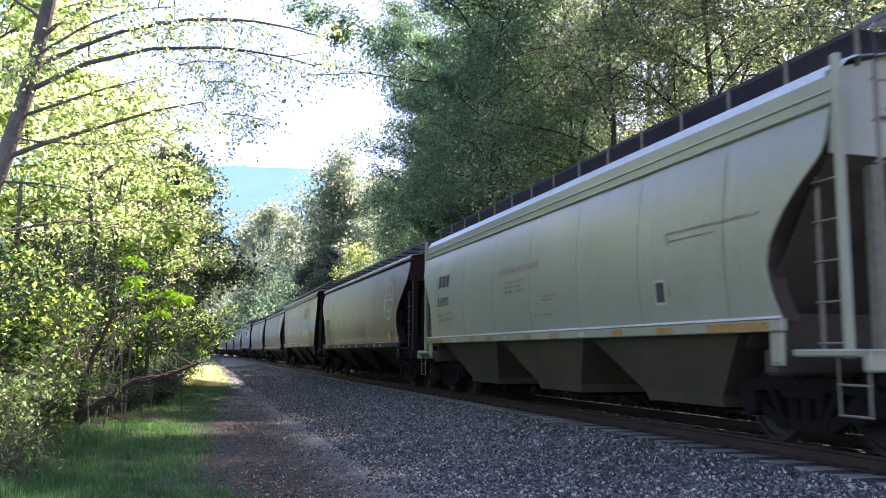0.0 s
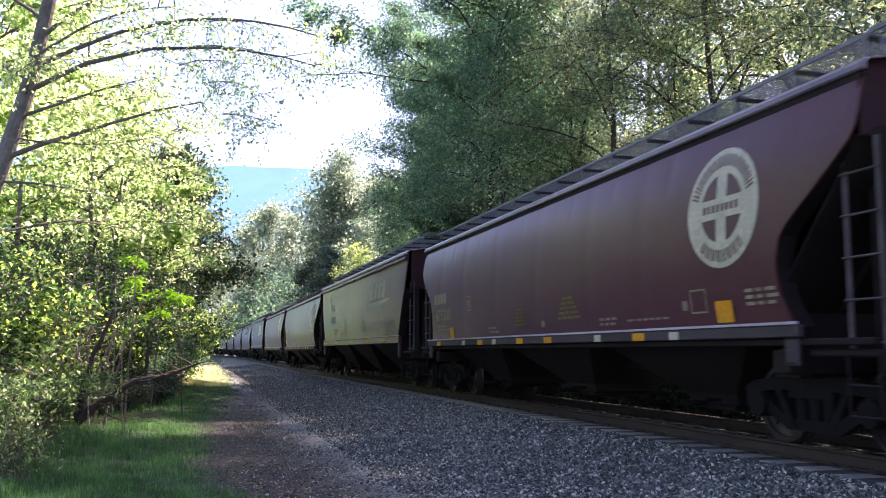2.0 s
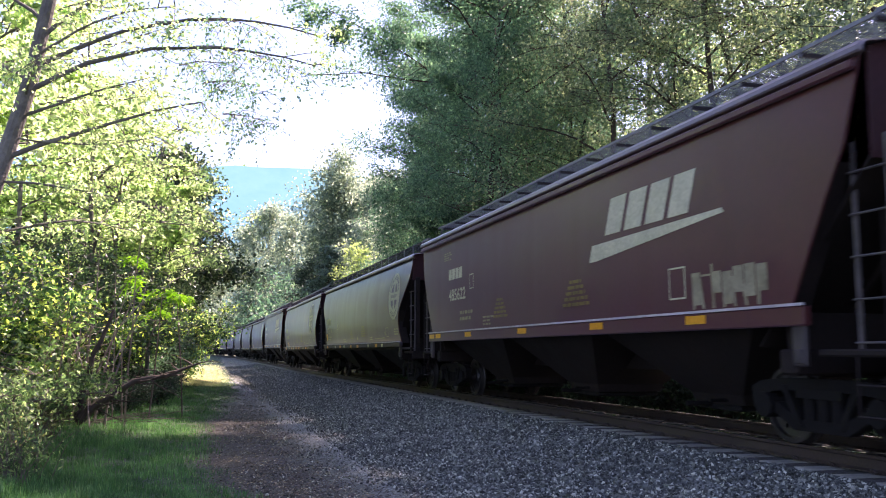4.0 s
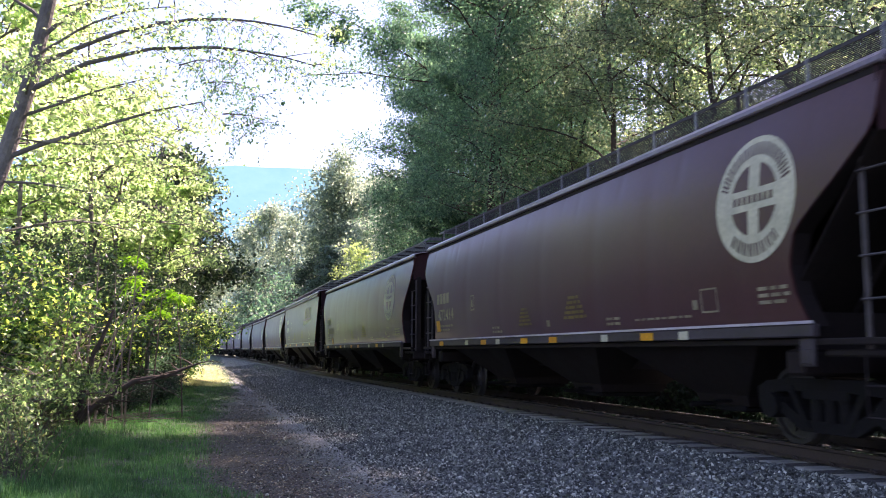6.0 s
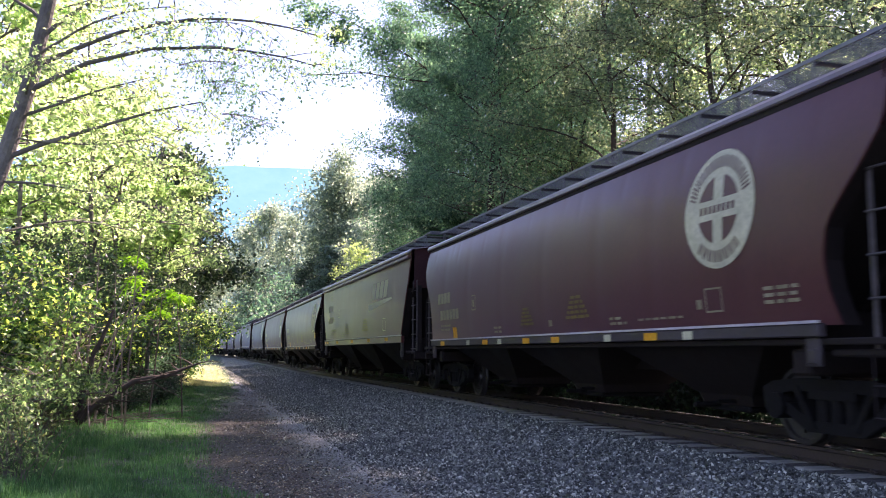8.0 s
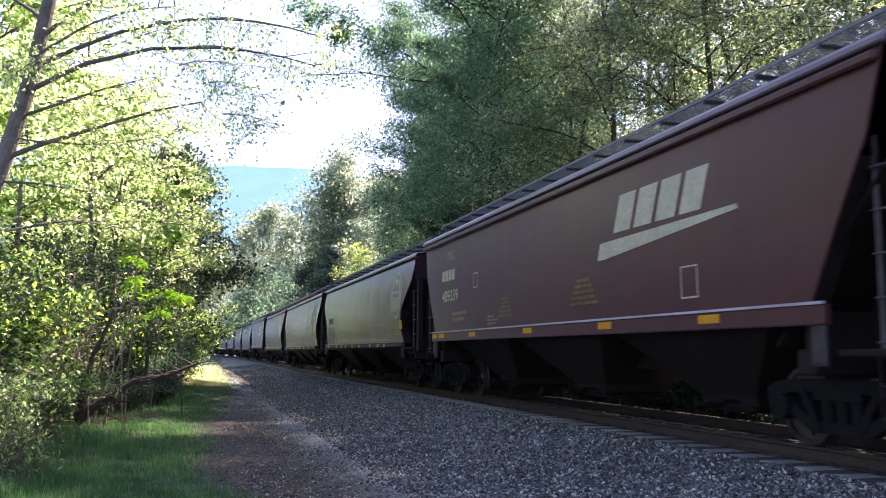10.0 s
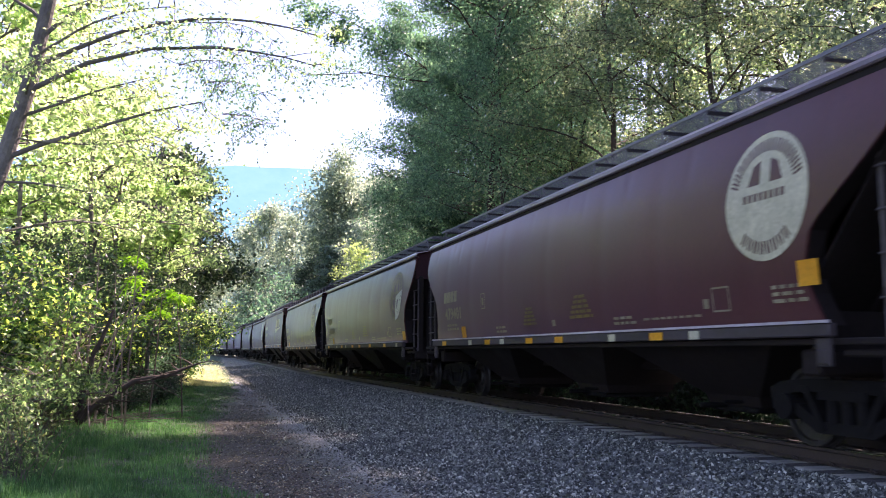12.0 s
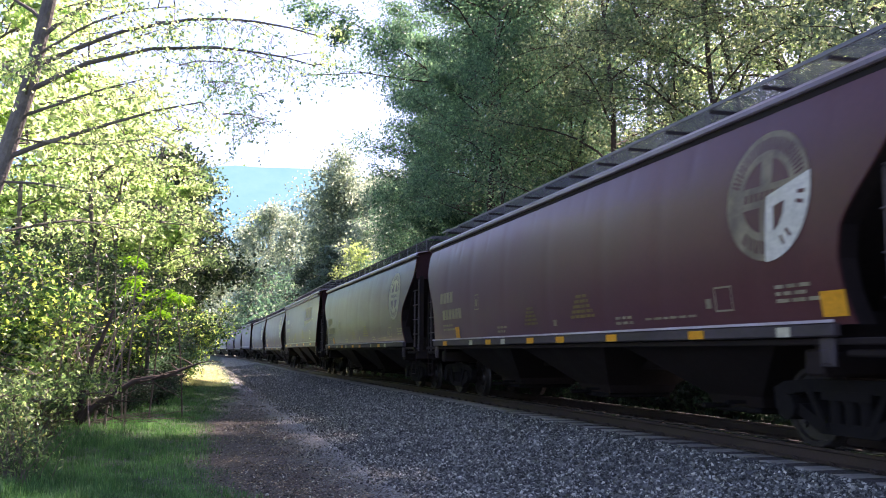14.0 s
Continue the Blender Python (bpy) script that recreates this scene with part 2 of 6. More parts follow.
# ---- mesh helpers ----
class Shape:
    """Collects vertices and faces of one mesh."""

    def __init__(self):
        self.v, self.f = [], []

    def add(self, verts, faces):
        b = len(self.v)
        self.v.extend([tuple(map(float, q)) for q in verts])
        self.f.extend([tuple(b + i for i in q) for q in faces])
        return self

    def box(self, x0, x1, y0, y1, z0, z1, c=0.0):
        """Box with its upright and lengthwise edges cut by c."""
        if c <= 0:
            vs = [(x, y, z) for x in (x0, x1) for y in (y0, y1) for z in (z0, z1)]
            return self.add(vs, [(0, 1, 3, 2), (4, 6, 7, 5), (0, 4, 5, 1), (2, 3, 7, 6), (0, 2, 6, 4), (1, 5, 7, 3)])
        ring = [(y0 + c, z0), (y1 - c, z0), (y1, z0 + c), (y1, z1 - c), (y1 - c, z1), (y0 + c, z1), (y0, z1 - c), (y0, z0 + c)]
        my, mz = (y0 + y1) / 2, (z0 + z1) / 2
        inner = [(my + (y - my) * (1 - 2 * c / max(y1 - y0, 1e-6)), mz + (z - mz) * (1 - 2 * c / max(z1 - z0, 1e-6))) for y, z in ring]
        rings = [[(x0, y, z) for y, z in inner], [(x0 + c, y, z) for y, z in ring], [(x1 - c, y, z) for y, z in ring], [(x1, y, z) for y, z in inner]]
        return self.loft(rings, True, True)

    def loft(self, rings, closed=True, caps=False):
        k = len(rings[0])
        vs = [q for r in rings for q in r]
        fs = []
        for i in range(len(rings) - 1):
            for j in range(k if closed else k - 1):
                a, b = i * k + j, i * k + (j + 1) % k
                fs.append((a, b, b + k, a + k))
        if caps:
            fs.append(tuple(range(k - 1, -1, -1)))
            fs.append(tuple((len(rings) - 1) * k + j for j in range(k)))
        return self.add(vs, fs)

    def tube(self, pts, radii, n=6, caps=True):
        pts = [Vector(p) for p in pts]
        if not hasattr(radii, "__len__"):
            radii = [radii] * len(pts)
        rings = []
        for i, p in enumerate(pts):
            d = (pts[min(i + 1, len(pts) - 1)] - pts[max(i - 1, 0)]).normalized()
            a = d.cross(Vector((0, 0, 1)) if abs(d.z) < 0.9 else Vector((1, 0, 0))).normalized()
            b = d.cross(a)
            rings.append([p + radii[i] * (math.cos(2 * math.pi * j / n) * a + math.sin(2 * math.pi * j / n) * b) for j in range(n)])
        return self.loft(rings, True, caps)

    def bar(self, p, q, w=0.03, n=4):
        return self.tube([p, q], w / 2 * 1.2, n)

    def mesh(self, name):
        me = bpy.data.meshes.new(name)
        me.from_pydata(self.v, [], self.f)
        me.update()
        return me


def part(name, shape, material, parent=None, label="", smooth=False):
    me = shape.mesh(name) if isinstance(shape, Shape) else shape
    if material and not me.materials:
        me.materials.append(material)
    if smooth:
        me.shade_smooth()
    ob = new(name, me)
    ob.parent = parent
    if label:
        ob["label"] = label
    return ob


def fast_mesh(name, verts, tris):
    """Mesh from arrays of vertices (n,3) and triangles (m,3)."""
    me = bpy.data.meshes.new(name)
    verts = np.ascontiguousarray(verts, np.float32)
    tris = np.ascontiguousarray(tris, np.int32)
    me.vertices.add(len(verts))
    me.vertices.foreach_set("co", verts.ravel())
    me.loops.add(tris.size)
    me.loops.foreach_set("vertex_index", tris.ravel())
    me.polygons.add(len(tris))
    me.polygons.foreach_set("loop_start", np.arange(0, tris.size, 3, dtype=np.int32))
    me.update(calc_edges=True)
    me.shade_flat()
    return me


def unit(v):
    return v / np.maximum(np.linalg.norm(v, axis=-1, keepdims=True), 1e-9)


def leaf_mesh(name, c, size, rng, width=0.6, flat=0.5, fold=0.12, axis=None):
    """Folded pointed leaves round the centres c; flat: how far they lie level."""
    k = len(c)
    size = np.broadcast_to(np.asarray(size, float), (k,)) * rng.uniform(0.65, 1.3, k)
    nrm = unit(rng.normal(0, 1, (k, 3)) + np.array([0, 0, 1.0]) * flat * 2)
    a = rng.normal(0, 1, (k, 3)) if axis is None else axis + rng.normal(0, 0.35, (k, 3))
    a = unit(a - nrm * np.sum(a * nrm, 1, keepdims=True))
    b = np.cross(nrm, a)
    s = size[:, None]
    mid = c - a * s * 0.08
    v = np.stack([c - a * s * 0.5, mid + b * s * width * 0.5 + nrm * s * fold, c + a * s * 0.5, mid - b * s * width * 0.5 + nrm * s * fold], 1)
    i = np.arange(k)[:, None] * 4
    t = np.concatenate([i + np.array([[0, 2, 1]]), i + np.array([[0, 3, 2]])], 0)
    return fast_mesh(name, v.reshape(-1, 3), t)


# ---- ground: one sheet, its cross-section following the line ----
def bank_height(o, y):
    """Height of the ground at offset o (towards the path side) from the track's centre."""
    o = np.asarray(o, float)
    prof = np.interp(o, [-400, -60, -14, -7, -3.2, -1.75, -1.3, 1.3, 1.55, 2.9, 4.2, 6.8, 8.2, 11, 16, 60, 400],
                     [14, 5.0, 0.9, 0.1, 0.0, 0.27, 0.29, 0.3, 0.285, 0.06, 0.0, 0.0, 0.06, 0.22, 0.5, 1.6, 6.0])
    return prof + track_rise(y) * np.interp(np.abs(o), [5, 40], [1, 0.6])


def turf_edge(y):
    """Where the grass of the verge ends, across the path."""
    return np.interp(y, [0, 9, 13.6, 20, 30, 36, 60], [0.5, 0.25, -0.12, -0.12, 0.5, 0.85, 0.7]) + 0.12 * np.sin(y * 0.9) + 0.08 * np.sin(y * 2.7 + 1)


def make_ground():
    ys = np.concatenate([[-600, -200, -80, -40, -20, -8, 0, 4], np.arange(6, 34, 0.35), np.arange(34, 80, 1.0), np.arange(80, 360, 5.0), [400, 460, 600, 900, 1500, 2600, 4400]])
    os_ = np.concatenate([[-2600, -900, -300, -120, -60, -36, -24, -17, -13, -10, -7, -5, -3.8, -2.9, -2.2], np.arange(-1.8, 12.2, 0.28), [13, 15, 18, 24, 36, 60, 120, 300, 900, 2600]])
    rng = np.random.default_rng(3)
    O, Y = np.meshgrid(os_, ys)
    X = track_x(Y) - O
    Z = bank_height(np.clip(O, -400, 400), Y)
    near = (np.abs(O) < 14) & (Y > 4) & (Y < 80)
    bumps = np.array([[noise.noise(Vector((x * 0.9, y * 0.9, 0))) for x, y in zip(rx, ry)] for rx, ry in zip(X, Y)])
    off_road = np.interp(O, [1.4, 2.0, 4.5, 7.0, 9.0], [0.0, 0.4, 0.35, 1.0, 2.5])
    Z += np.where(near & (O > 1.3), bumps * 0.035 * off_road + rng.normal(0, 0.004, Z.shape), 0)
    nr, nc = X.shape
    v = np.stack([X, Y, Z], -1).reshape(-1, 3)
    r, c = np.meshgrid(np.arange(nr - 1), np.arange(nc - 1), indexing="ij")
    i = (r * nc + c).ravel()
    t = np.concatenate([np.stack([i, i + nc, i + 1], 1), np.stack([i + 1, i + nc, i + nc + 1], 1)])
    me = fast_mesh("ground", v, t)
    at = me.attributes.new("bank", "FLOAT", "POINT")
    at.data.foreach_set("value", O.ravel().astype(np.float32))
    at = me.attributes.new("verge", "FLOAT", "POINT")
    at.data.foreach_set("value", (turf_edge(Y) - X).ravel().astype(np.float32))
    me.shade_smooth()
    return me


def ground_material():
    m, n, l = nodes_of("ground_earth")
    p = n["Principled BSDF"]
    tc = n.new("ShaderNodeTexCoord").outputs["Object"]
    at = n.new("ShaderNodeAttribute")
    at.attribute_name = "bank"
    wob = noise_node(n, l, tc, 0.7, 5.0)
    wob2 = noise_node(n, l, tc, 4.0, 4.0)

    def math_node(op, a, b):
        k = n.new("ShaderNodeMath")
        k.operation = op
        for i, v in enumerate((a, b)):
            if isinstance(v, (int, float)):
                k.inputs[i].default_value = v
            else:
                l.new(v, k.inputs[i])
        return k.outputs[0]

    o = math_node("ADD", at.outputs["Fac"], math_node("MULTIPLY", math_node("SUBTRACT", wob, 0.5), 1.6))
    o = math_node("ADD", o, math_node("MULTIPLY", math_node("SUBTRACT", wob2, 0.5), 0.8))

    def band(lo, hi):
        mr = n.new("ShaderNodeMapRange")
        mr.inputs["From Min"].default_value, mr.inputs["From Max"].default_value = lo, hi
        l.new(o, mr.inputs["Value"])
        return mr.outputs["Result"]

    vor = n.new("ShaderNodeTexVoronoi")
    vor.inputs["Scale"].default_value = 24.0
    l.new(tc, vor.inputs["Vector"])
    vor2 = n.new("ShaderNodeTexVoronoi")
    vor2.inputs["Scale"].default_value = 52.0
    l.new(tc, vor2.inputs["Vector"])
    sep = n.new("ShaderNodeSeparateColor")
    l.new(vor.outputs["Color"], sep.inputs["Color"])
    ballast = ramp(n, l, sep.outputs["Red"], [(0.0, (0.036, 0.039, 0.033)), (0.5, (0.112, 0.121, 0.102)), (1.0, (0.28, 0.295, 0.25))])
    sep2 = n.new("ShaderNodeSeparateColor")
    l.new(vor2.outputs["Color"], sep2.inputs["Color"])
    gravel = ramp(n, l, sep2.outputs["Red"], [(0.0, (0.055, 0.061, 0.054)), (0.6, (0.135, 0.146, 0.13)), (1.0, (0.3, 0.32, 0.285))])
    soil_n = noise_node(n, l, tc, 9.0, 6.0, 0.7)
    soil = ramp(n, l, soil_n, [(0.3, (0.016, 0.0145, 0.01)), (0.6, (0.036, 0.031, 0.022)), (0.8, (0.08, 0.07, 0.055))])
    turf = ramp(n, l, soil_n, [(0.3, (0.018, 0.04, 0.014)), (0.65, (0.035, 0.075, 0.024)), (0.85, (0.08, 0.1, 0.04))])
    forest = ramp(n, l, soil_n, [(0.3, (0.03, 0.035, 0.015)), (0.7, (0.07, 0.075, 0.03))])
    col = mix_col(n, l, band(-3.4, -2.8), forest, ballast)
    # oily stone between the rails, darkened further for the shade under the train
    oily_shade = ramp(n, l, wob2, [(0.3, (0.014, 0.012, 0.011)), (0.7, (0.035, 0.03, 0.026))])
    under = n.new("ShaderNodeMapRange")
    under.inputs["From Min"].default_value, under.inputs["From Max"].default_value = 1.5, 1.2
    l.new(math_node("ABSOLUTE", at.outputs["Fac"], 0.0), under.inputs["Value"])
    col = mix_col(n, l, under.outputs["Result"], col, oily_shade)
    col = mix_col(n, l, band(3.4, 4.4), col, gravel)
    along = n.new("ShaderNodeSeparateXYZ")
    l.new(tc, along.inputs["Vector"])
    worn = n.new("ShaderNodeMapRange")
    worn.inputs["From Min"].default_value, worn.inputs["From Max"].default_value = 34.0, 20.0
    l.new(along.outputs["Y"], worn.inputs["Value"])
    soil = mix_col(n, l, worn.outputs["Result"], gravel, soil)
    col = mix_col(n, l, band(5.4, 6.3), col, soil)
    # bluish lane along the path, paler than the loose stone beside it
    lane = math_node("ADD", along.outputs["X"], math_node("MULTIPLY", along.outputs["Y"], 0.034))
    lane = math_node("ADD", lane, math_node("MULTIPLY", math_node("SUBTRACT", wob2, 0.5), 0.5))
    lane = math_node("ABSOLUTE", math_node("SUBTRACT", lane, 2.4), 0.0)
    lm = n.new("ShaderNodeMapRange")
    lm.inputs["From Min"].default_value, lm.inputs["From Max"].default_value = 0.5, 0.15
    lm.inputs["To Max"].default_value = 0.5
    l.new(lane, lm.inputs["Value"])
    lane_col = ramp(n, l, sep2.outputs["Red"], [(0.0, (0.09, 0.1, 0.108)), (0.6, (0.15, 0.165, 0.175)), (1.0, (0.24, 0.26, 0.275))])
    far = n.new("ShaderNodeMapRange")
    far.inputs["From Min"].default_value, far.inputs["From Max"].default_value = 11.0, 19.0
    l.new(along.outputs["Y"], far.inputs["Value"])
    col = mix_col(n, l, math_node("MULTIPLY", lm.outputs["Result"], far.outputs["Result"]), col, lane_col)
    verge = n.new("ShaderNodeAttribute")
    verge.attribute_name = "verge"
    grown = n.new("ShaderNodeMapRange")
    grown.inputs["From Min"].default_value, grown.inputs["From Max"].default_value = -0.15, 0.25
    l.new(math_node("ADD", verge.outputs["Fac"], math_node("MULTIPLY", math_node("SUBTRACT", wob2, 0.5), 0.7)), grown.inputs["Value"])
    col = mix_col(n, l, grown.outputs["Result"], col, turf)
    l.new(col, p.inputs["Base Color"])
    p.inputs["Roughness"].default_value = 0.9
    p.inputs["Sheen Weight"].default_value = 0.08
    p.inputs["Sheen Roughness"].default_value = 0.2
    p.inputs["Sheen Tint"].default_value = (0.9, 0.95, 1.0, 1)
    hh = math_node("ADD", math_node("MULTIPLY", vor.outputs["Distance"], -1.0), math_node("MULTIPLY", soil_n, 0.5))
    l.new(bump(n, l, hh, 0.7, 0.03), p.inputs["Normal"])
    return m


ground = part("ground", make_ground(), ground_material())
tagged(ground, "shaded gravel track bed, dirt path and grassy verge", "ground", kind="structure")

# distant ridge, its haze painted as a pale blue glow
ridge = Shape()
top, bot = [], []
for i in range(61):
    x = -2600 + i * 80
    hgt = 622 + 25 * noise.noise(Vector((x * 0.002, 1, 0))) + 10 * noise.noise(Vector((x * 0.011, 5, 0))) - 0.02 * (x - 200)
    top.append((x, 3000, hgt))
    bot.append((x, 2400, -20))
ridge.loft([bot, [(x, 2700, z * 0.5) for x, _, z in top], top, [(x, 3600, -20) for x, _, z in top]], closed=False)
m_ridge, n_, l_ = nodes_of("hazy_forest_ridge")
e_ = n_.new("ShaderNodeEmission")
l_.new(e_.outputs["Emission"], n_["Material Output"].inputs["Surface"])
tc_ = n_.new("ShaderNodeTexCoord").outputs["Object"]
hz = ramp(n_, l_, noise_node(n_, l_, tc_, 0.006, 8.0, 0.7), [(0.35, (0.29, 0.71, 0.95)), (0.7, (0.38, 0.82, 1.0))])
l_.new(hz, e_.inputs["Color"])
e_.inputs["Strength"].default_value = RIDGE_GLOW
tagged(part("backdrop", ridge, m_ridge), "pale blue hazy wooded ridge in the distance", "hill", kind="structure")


# ---- hopper cars ----
HALF = 8.36          # half length of the body at the eaves
PITCH = 18.133       # coupled length
STYLES = {
    "round": dict(walk=0.45, eave=3.9, sill=1.34, band=0.12, drop=3.2, knee=2.35, bow=0.085, hoppers=3, notch=1.1),
    "shallow": dict(walk=0.45, eave=3.9, sill=1.34, band=0.12, drop=3.2, knee=2.35, bow=0.085, hoppers=3, notch=0.74),
    "cream": dict(eave=3.95, sill=1.41, band=0.12, drop=3.12, knee=2.3, bow=0.09, hoppers=3, trim=0.3),
    "angular": dict(eave=4.02, sill=1.53, band=0.19, drop=2.95, knee=1.32, bow=0.0, hoppers=3),
}


def body_end(st):
    """Half length of the roof and the upper end wall."""
    return HALF - st.get("trim", 0.0)


def end_x(st, z):
    """Half length of the side sheet at height z."""
    if st["bow"] == 0:
        pts = [(1.0, HALF - 1.36), (1.32, HALF - 1.3), (2.9, HALF - 0.42), (3.1, HALF - 0.3), (3.75, HALF - 0.12), (4.2, HALF - 0.05)]
    else:
        d, k = st["drop"], st["knee"]
        pts = [(1.0, HALF - 0.9), (1.3, HALF - 0.98), (1.7, HALF - 1.14), (2.0, HALF - 1.18), (k, HALF - 1.08), (2.6, HALF - 0.78), (2.85, HALF - 0.46), (d - 0.05, HALF - 0.14), (d + 0.1, HALF - 0.06), (4.2, HALF)]
    cut = float(np.interp(z, [1.0, 2.4, st["drop"]], [0.4, 0.5, 1.0])) * st.get("trim", 0.0)
    return HALF - cut - st.get("notch", 1.0) * (HALF - float(np.interp(z, [a for a, _ in pts], [b for _, b in pts])))


def side_y(st, z):
    """Half width of the body at height z."""
    if st["bow"] == 0:
        return 1.615 - 0.02 * (z - 2.4) ** 2
    return 1.62 - st["bow"] * (z - 2.35) ** 2


def hopper_side(st, sg):
    """One side sheet with its end flanges."""
    s = Shape()
    zs = list(np.linspace(st["sill"], st["eave"] - 0.02, 22))
    cols = 260
    rng = random.Random(int(st["eave"] * 100) + 7 * sg)
    seams = [q + (0.0 if "trim" in st else rng.uniform(-0.25, 0.25)) for q in np.linspace(-HALF, HALF, 9)]
    bulge = 0.006 if st["bow"] else 0.003
    # short creases where the sheet buckled under the eave: place, depth, length
    creases = [(x + rng.uniform(-0.5, 0.5), rng.uniform(0.002, 0.007), rng.uniform(0.25, 0.9)) for x in np.linspace(-7.6, 7.6, 12)] if st["bow"] else []
    rings = []
    for z in zs:
        xe = end_x(st, z)
        fade = math.sin(math.pi * (z - st["sill"]) / (st["eave"] - st["sill"]))
        hang = st["eave"] - 0.16 - z
        row = []
        for i in range(cols + 1):
            x = -xe + 2 * xe * i / cols
            d = min(abs(x - q) for q in seams)
            belly = bulge * (1 - math.exp(-(d / 0.2) ** 2)) * (0.35 + 0.65 * fade) + (0.0022 * noise.noise(Vector((x * 0.9, z * 0.35, sg * 4))) + 0.0009 * noise.noise(Vector((x * 2.3, z * 1.2, sg * 9)))) * fade
            for q, deep, long in creases:
                if abs(x - q) < 0.3 and -0.1 < hang < long:
                    belly -= deep * math.exp(-((x - q + 0.05 * hang) / 0.085) ** 2) * math.sin(math.pi * (hang + 0.1) / (long + 0.1))
            row.append((x, sg * (side_y(st, z) - bulge - 0.001 + belly), z))
        rings.append(row if sg < 0 else row[::-1])
    s.loft(rings, closed=False)
    # thin return along each end of the side sheet
    for e in (-1, 1):
        a = [(e * end_x(st, z), sg * side_y(st, z), z) for z in zs]
        b = [(e * end_x(st, z), sg * (side_y(st, z) - 0.03), z) for z in zs]
        s.loft([a, b], closed=False)
    return s


def end_flange(st, e, sg):
    """Added strip closing the gap behind a side sheet's end edge; its dark colour stands for the shade inside."""
    s = Shape()
    zs = np.linspace(st["sill"], st["drop"], 18)
    s.loft([[(e * (end_x(st, z) - 0.02), sg * (side_y(st, z) - d), z) for z in zs] for d in (0.03, 0.26)], closed=False)
    return s


def end_panel(st, e):
    """Upper end wall with its gable, 30 mm thick."""
    s = Shape()
    zt, zd, w = st["eave"], st["drop"], 1.47
    ring = [(-w, zd - 0.02), (w, zd - 0.02), (w, zt + 0.02), (0.55, zt + 0.3), (-0.55, zt + 0.3), (-w, zt + 0.02)]
    s.loft([[(e * (body_end(st) - 0.07), y, z) for y, z in ring], [(e * (body_end(st) - 0.1), y, z) for y, z in ring]], True, True)
    return s


def slope_sheet(st, e):
    """Sloping floor sheet from the end wall down to the end bay, with two stiffeners."""
    s = Shape()
    zd, w = st["drop"], 1.47
    x0, x1, z0, z1 = body_end(st) - 0.09, 6.45, zd, 1.12
    s.loft([[(e * x0, -w, z0), (e * x0, w, z0), (e * x0, w, z0 + 0.03), (e * x0, -w, z0 + 0.03)], [(e * x1, -w, z1), (e * x1, w, z1), (e * x1, w, z1 + 0.03), (e * x1, -w, z1 + 0.03)]], True, True)
    return s


def slope_stiffener(st, e, y):
    s = Shape()
    zd = st["drop"]
    x0, x1, z0, z1 = body_end(st) - 0.09, 6.45, zd, 1.12
    s.loft([[(e * x0, y - 0.04, z0 - 0.005), (e * x0, y + 0.04, z0 - 0.005), (e * x0, y + 0.04, z0 - 0.09), (e * x0, y - 0.04, z0 - 0.09)],
            [(e * x1, y - 0.04, z1 - 0.005), (e * x1, y + 0.04, z1 - 0.005), (e * x1, y + 0.04, z1 - 0.09), (e * x1, y - 0.04, z1 - 0.09)]], True, True)
    return s


def roof_shape(st):
    s = Shape()
    e = st["eave"]
    edge = side_y(st, e)
    half = [(edge - 0.01, e - 0.085), (edge + 0.065, e - 0.075), (edge + 0.08, e - 0.055), (edge + 0.075, e - 0.005), (edge + 0.03, e + 0.045), (edge - 0.15, e + 0.075), (0.8, e + 0.16), (0.3, e + 0.21)]
    if st["eave"] == 3.95:
        half = [(edge + 0.015, e - 0.1), (edge + 0.045, e - 0.07), (edge + 0.05, e - 0.03), (edge + 0.01, e + 0.05), (edge - 0.06, e + 0.13), (edge - 0.2, e + 0.19), (0.8, e + 0.25), (0.3, e + 0.29)]
    prof = [(-y, z) for y, z in half] + [(y, z) for y, z in half[::-1]]
    h = body_end(st)
    xs = [-h - 0.04, -h, h, h + 0.04]
    rings = [[(x, y * (0.985 if abs(x) > h + 0.01 else 1), z - (0.02 if abs(x) > h + 0.01 else 0)) for y, z in prof] for x in xs]
    s.loft(rings, closed=False)
    return s


def running_board(st, sg):
    """Open grating of thin bars between two edge angles, on cross brackets."""
    s = Shape()
    z = st["eave"] + st.get("walk", 0.5)
    y0, y1 = 0.3, 1.08
    L = HALF - 0.35
    dense = st["eave"] == 3.95
    count, tall = (26, 0.026) if dense else (19, 0.011)
    for i in range(count):
        y = sg * (y0 + (y1 - y0) * i / (count - 1))
        s.box(-L, L, y - 0.003, y + 0.003, z - tall, z)
    if not dense:
        for i in range(150):
            x = -L + 2 * L * (i + 0.5) / 150
            s.box(x - 0.004, x + 0.004, *sorted((sg * y0, sg * y1)), z - 0.01, z - 0.004)
    s.box(-L, L, sg * y1 - 0.012, sg * y1 + 0.012, z - 0.03, z + 0.016)
    for e in (-1, 1):
        s.tube([(e * L, sg * y1, z), (e * (L + 0.2), sg * y1, z - 0.1), (e * (L + 0.24), sg * y1, st["eave"] + 0.06)], 0.018, 6)
    return s


def walkway_bracket(st, sg):
    """Bent plate that carries the walkway from the roof."""
    s = Shape()
    z = st["eave"] + st.get("walk", 0.5)
    y0, y1 = sorted((sg * 0.3, sg * 1.07))
    s.box(-0.03, 0.03, y0, y1, z - 0.075, z - 0.034)
    s.box(-0.03, 0.03, *sorted((sg * 0.36, sg * 0.42)), st["eave"] + 0.15, z - 0.07)
    return s


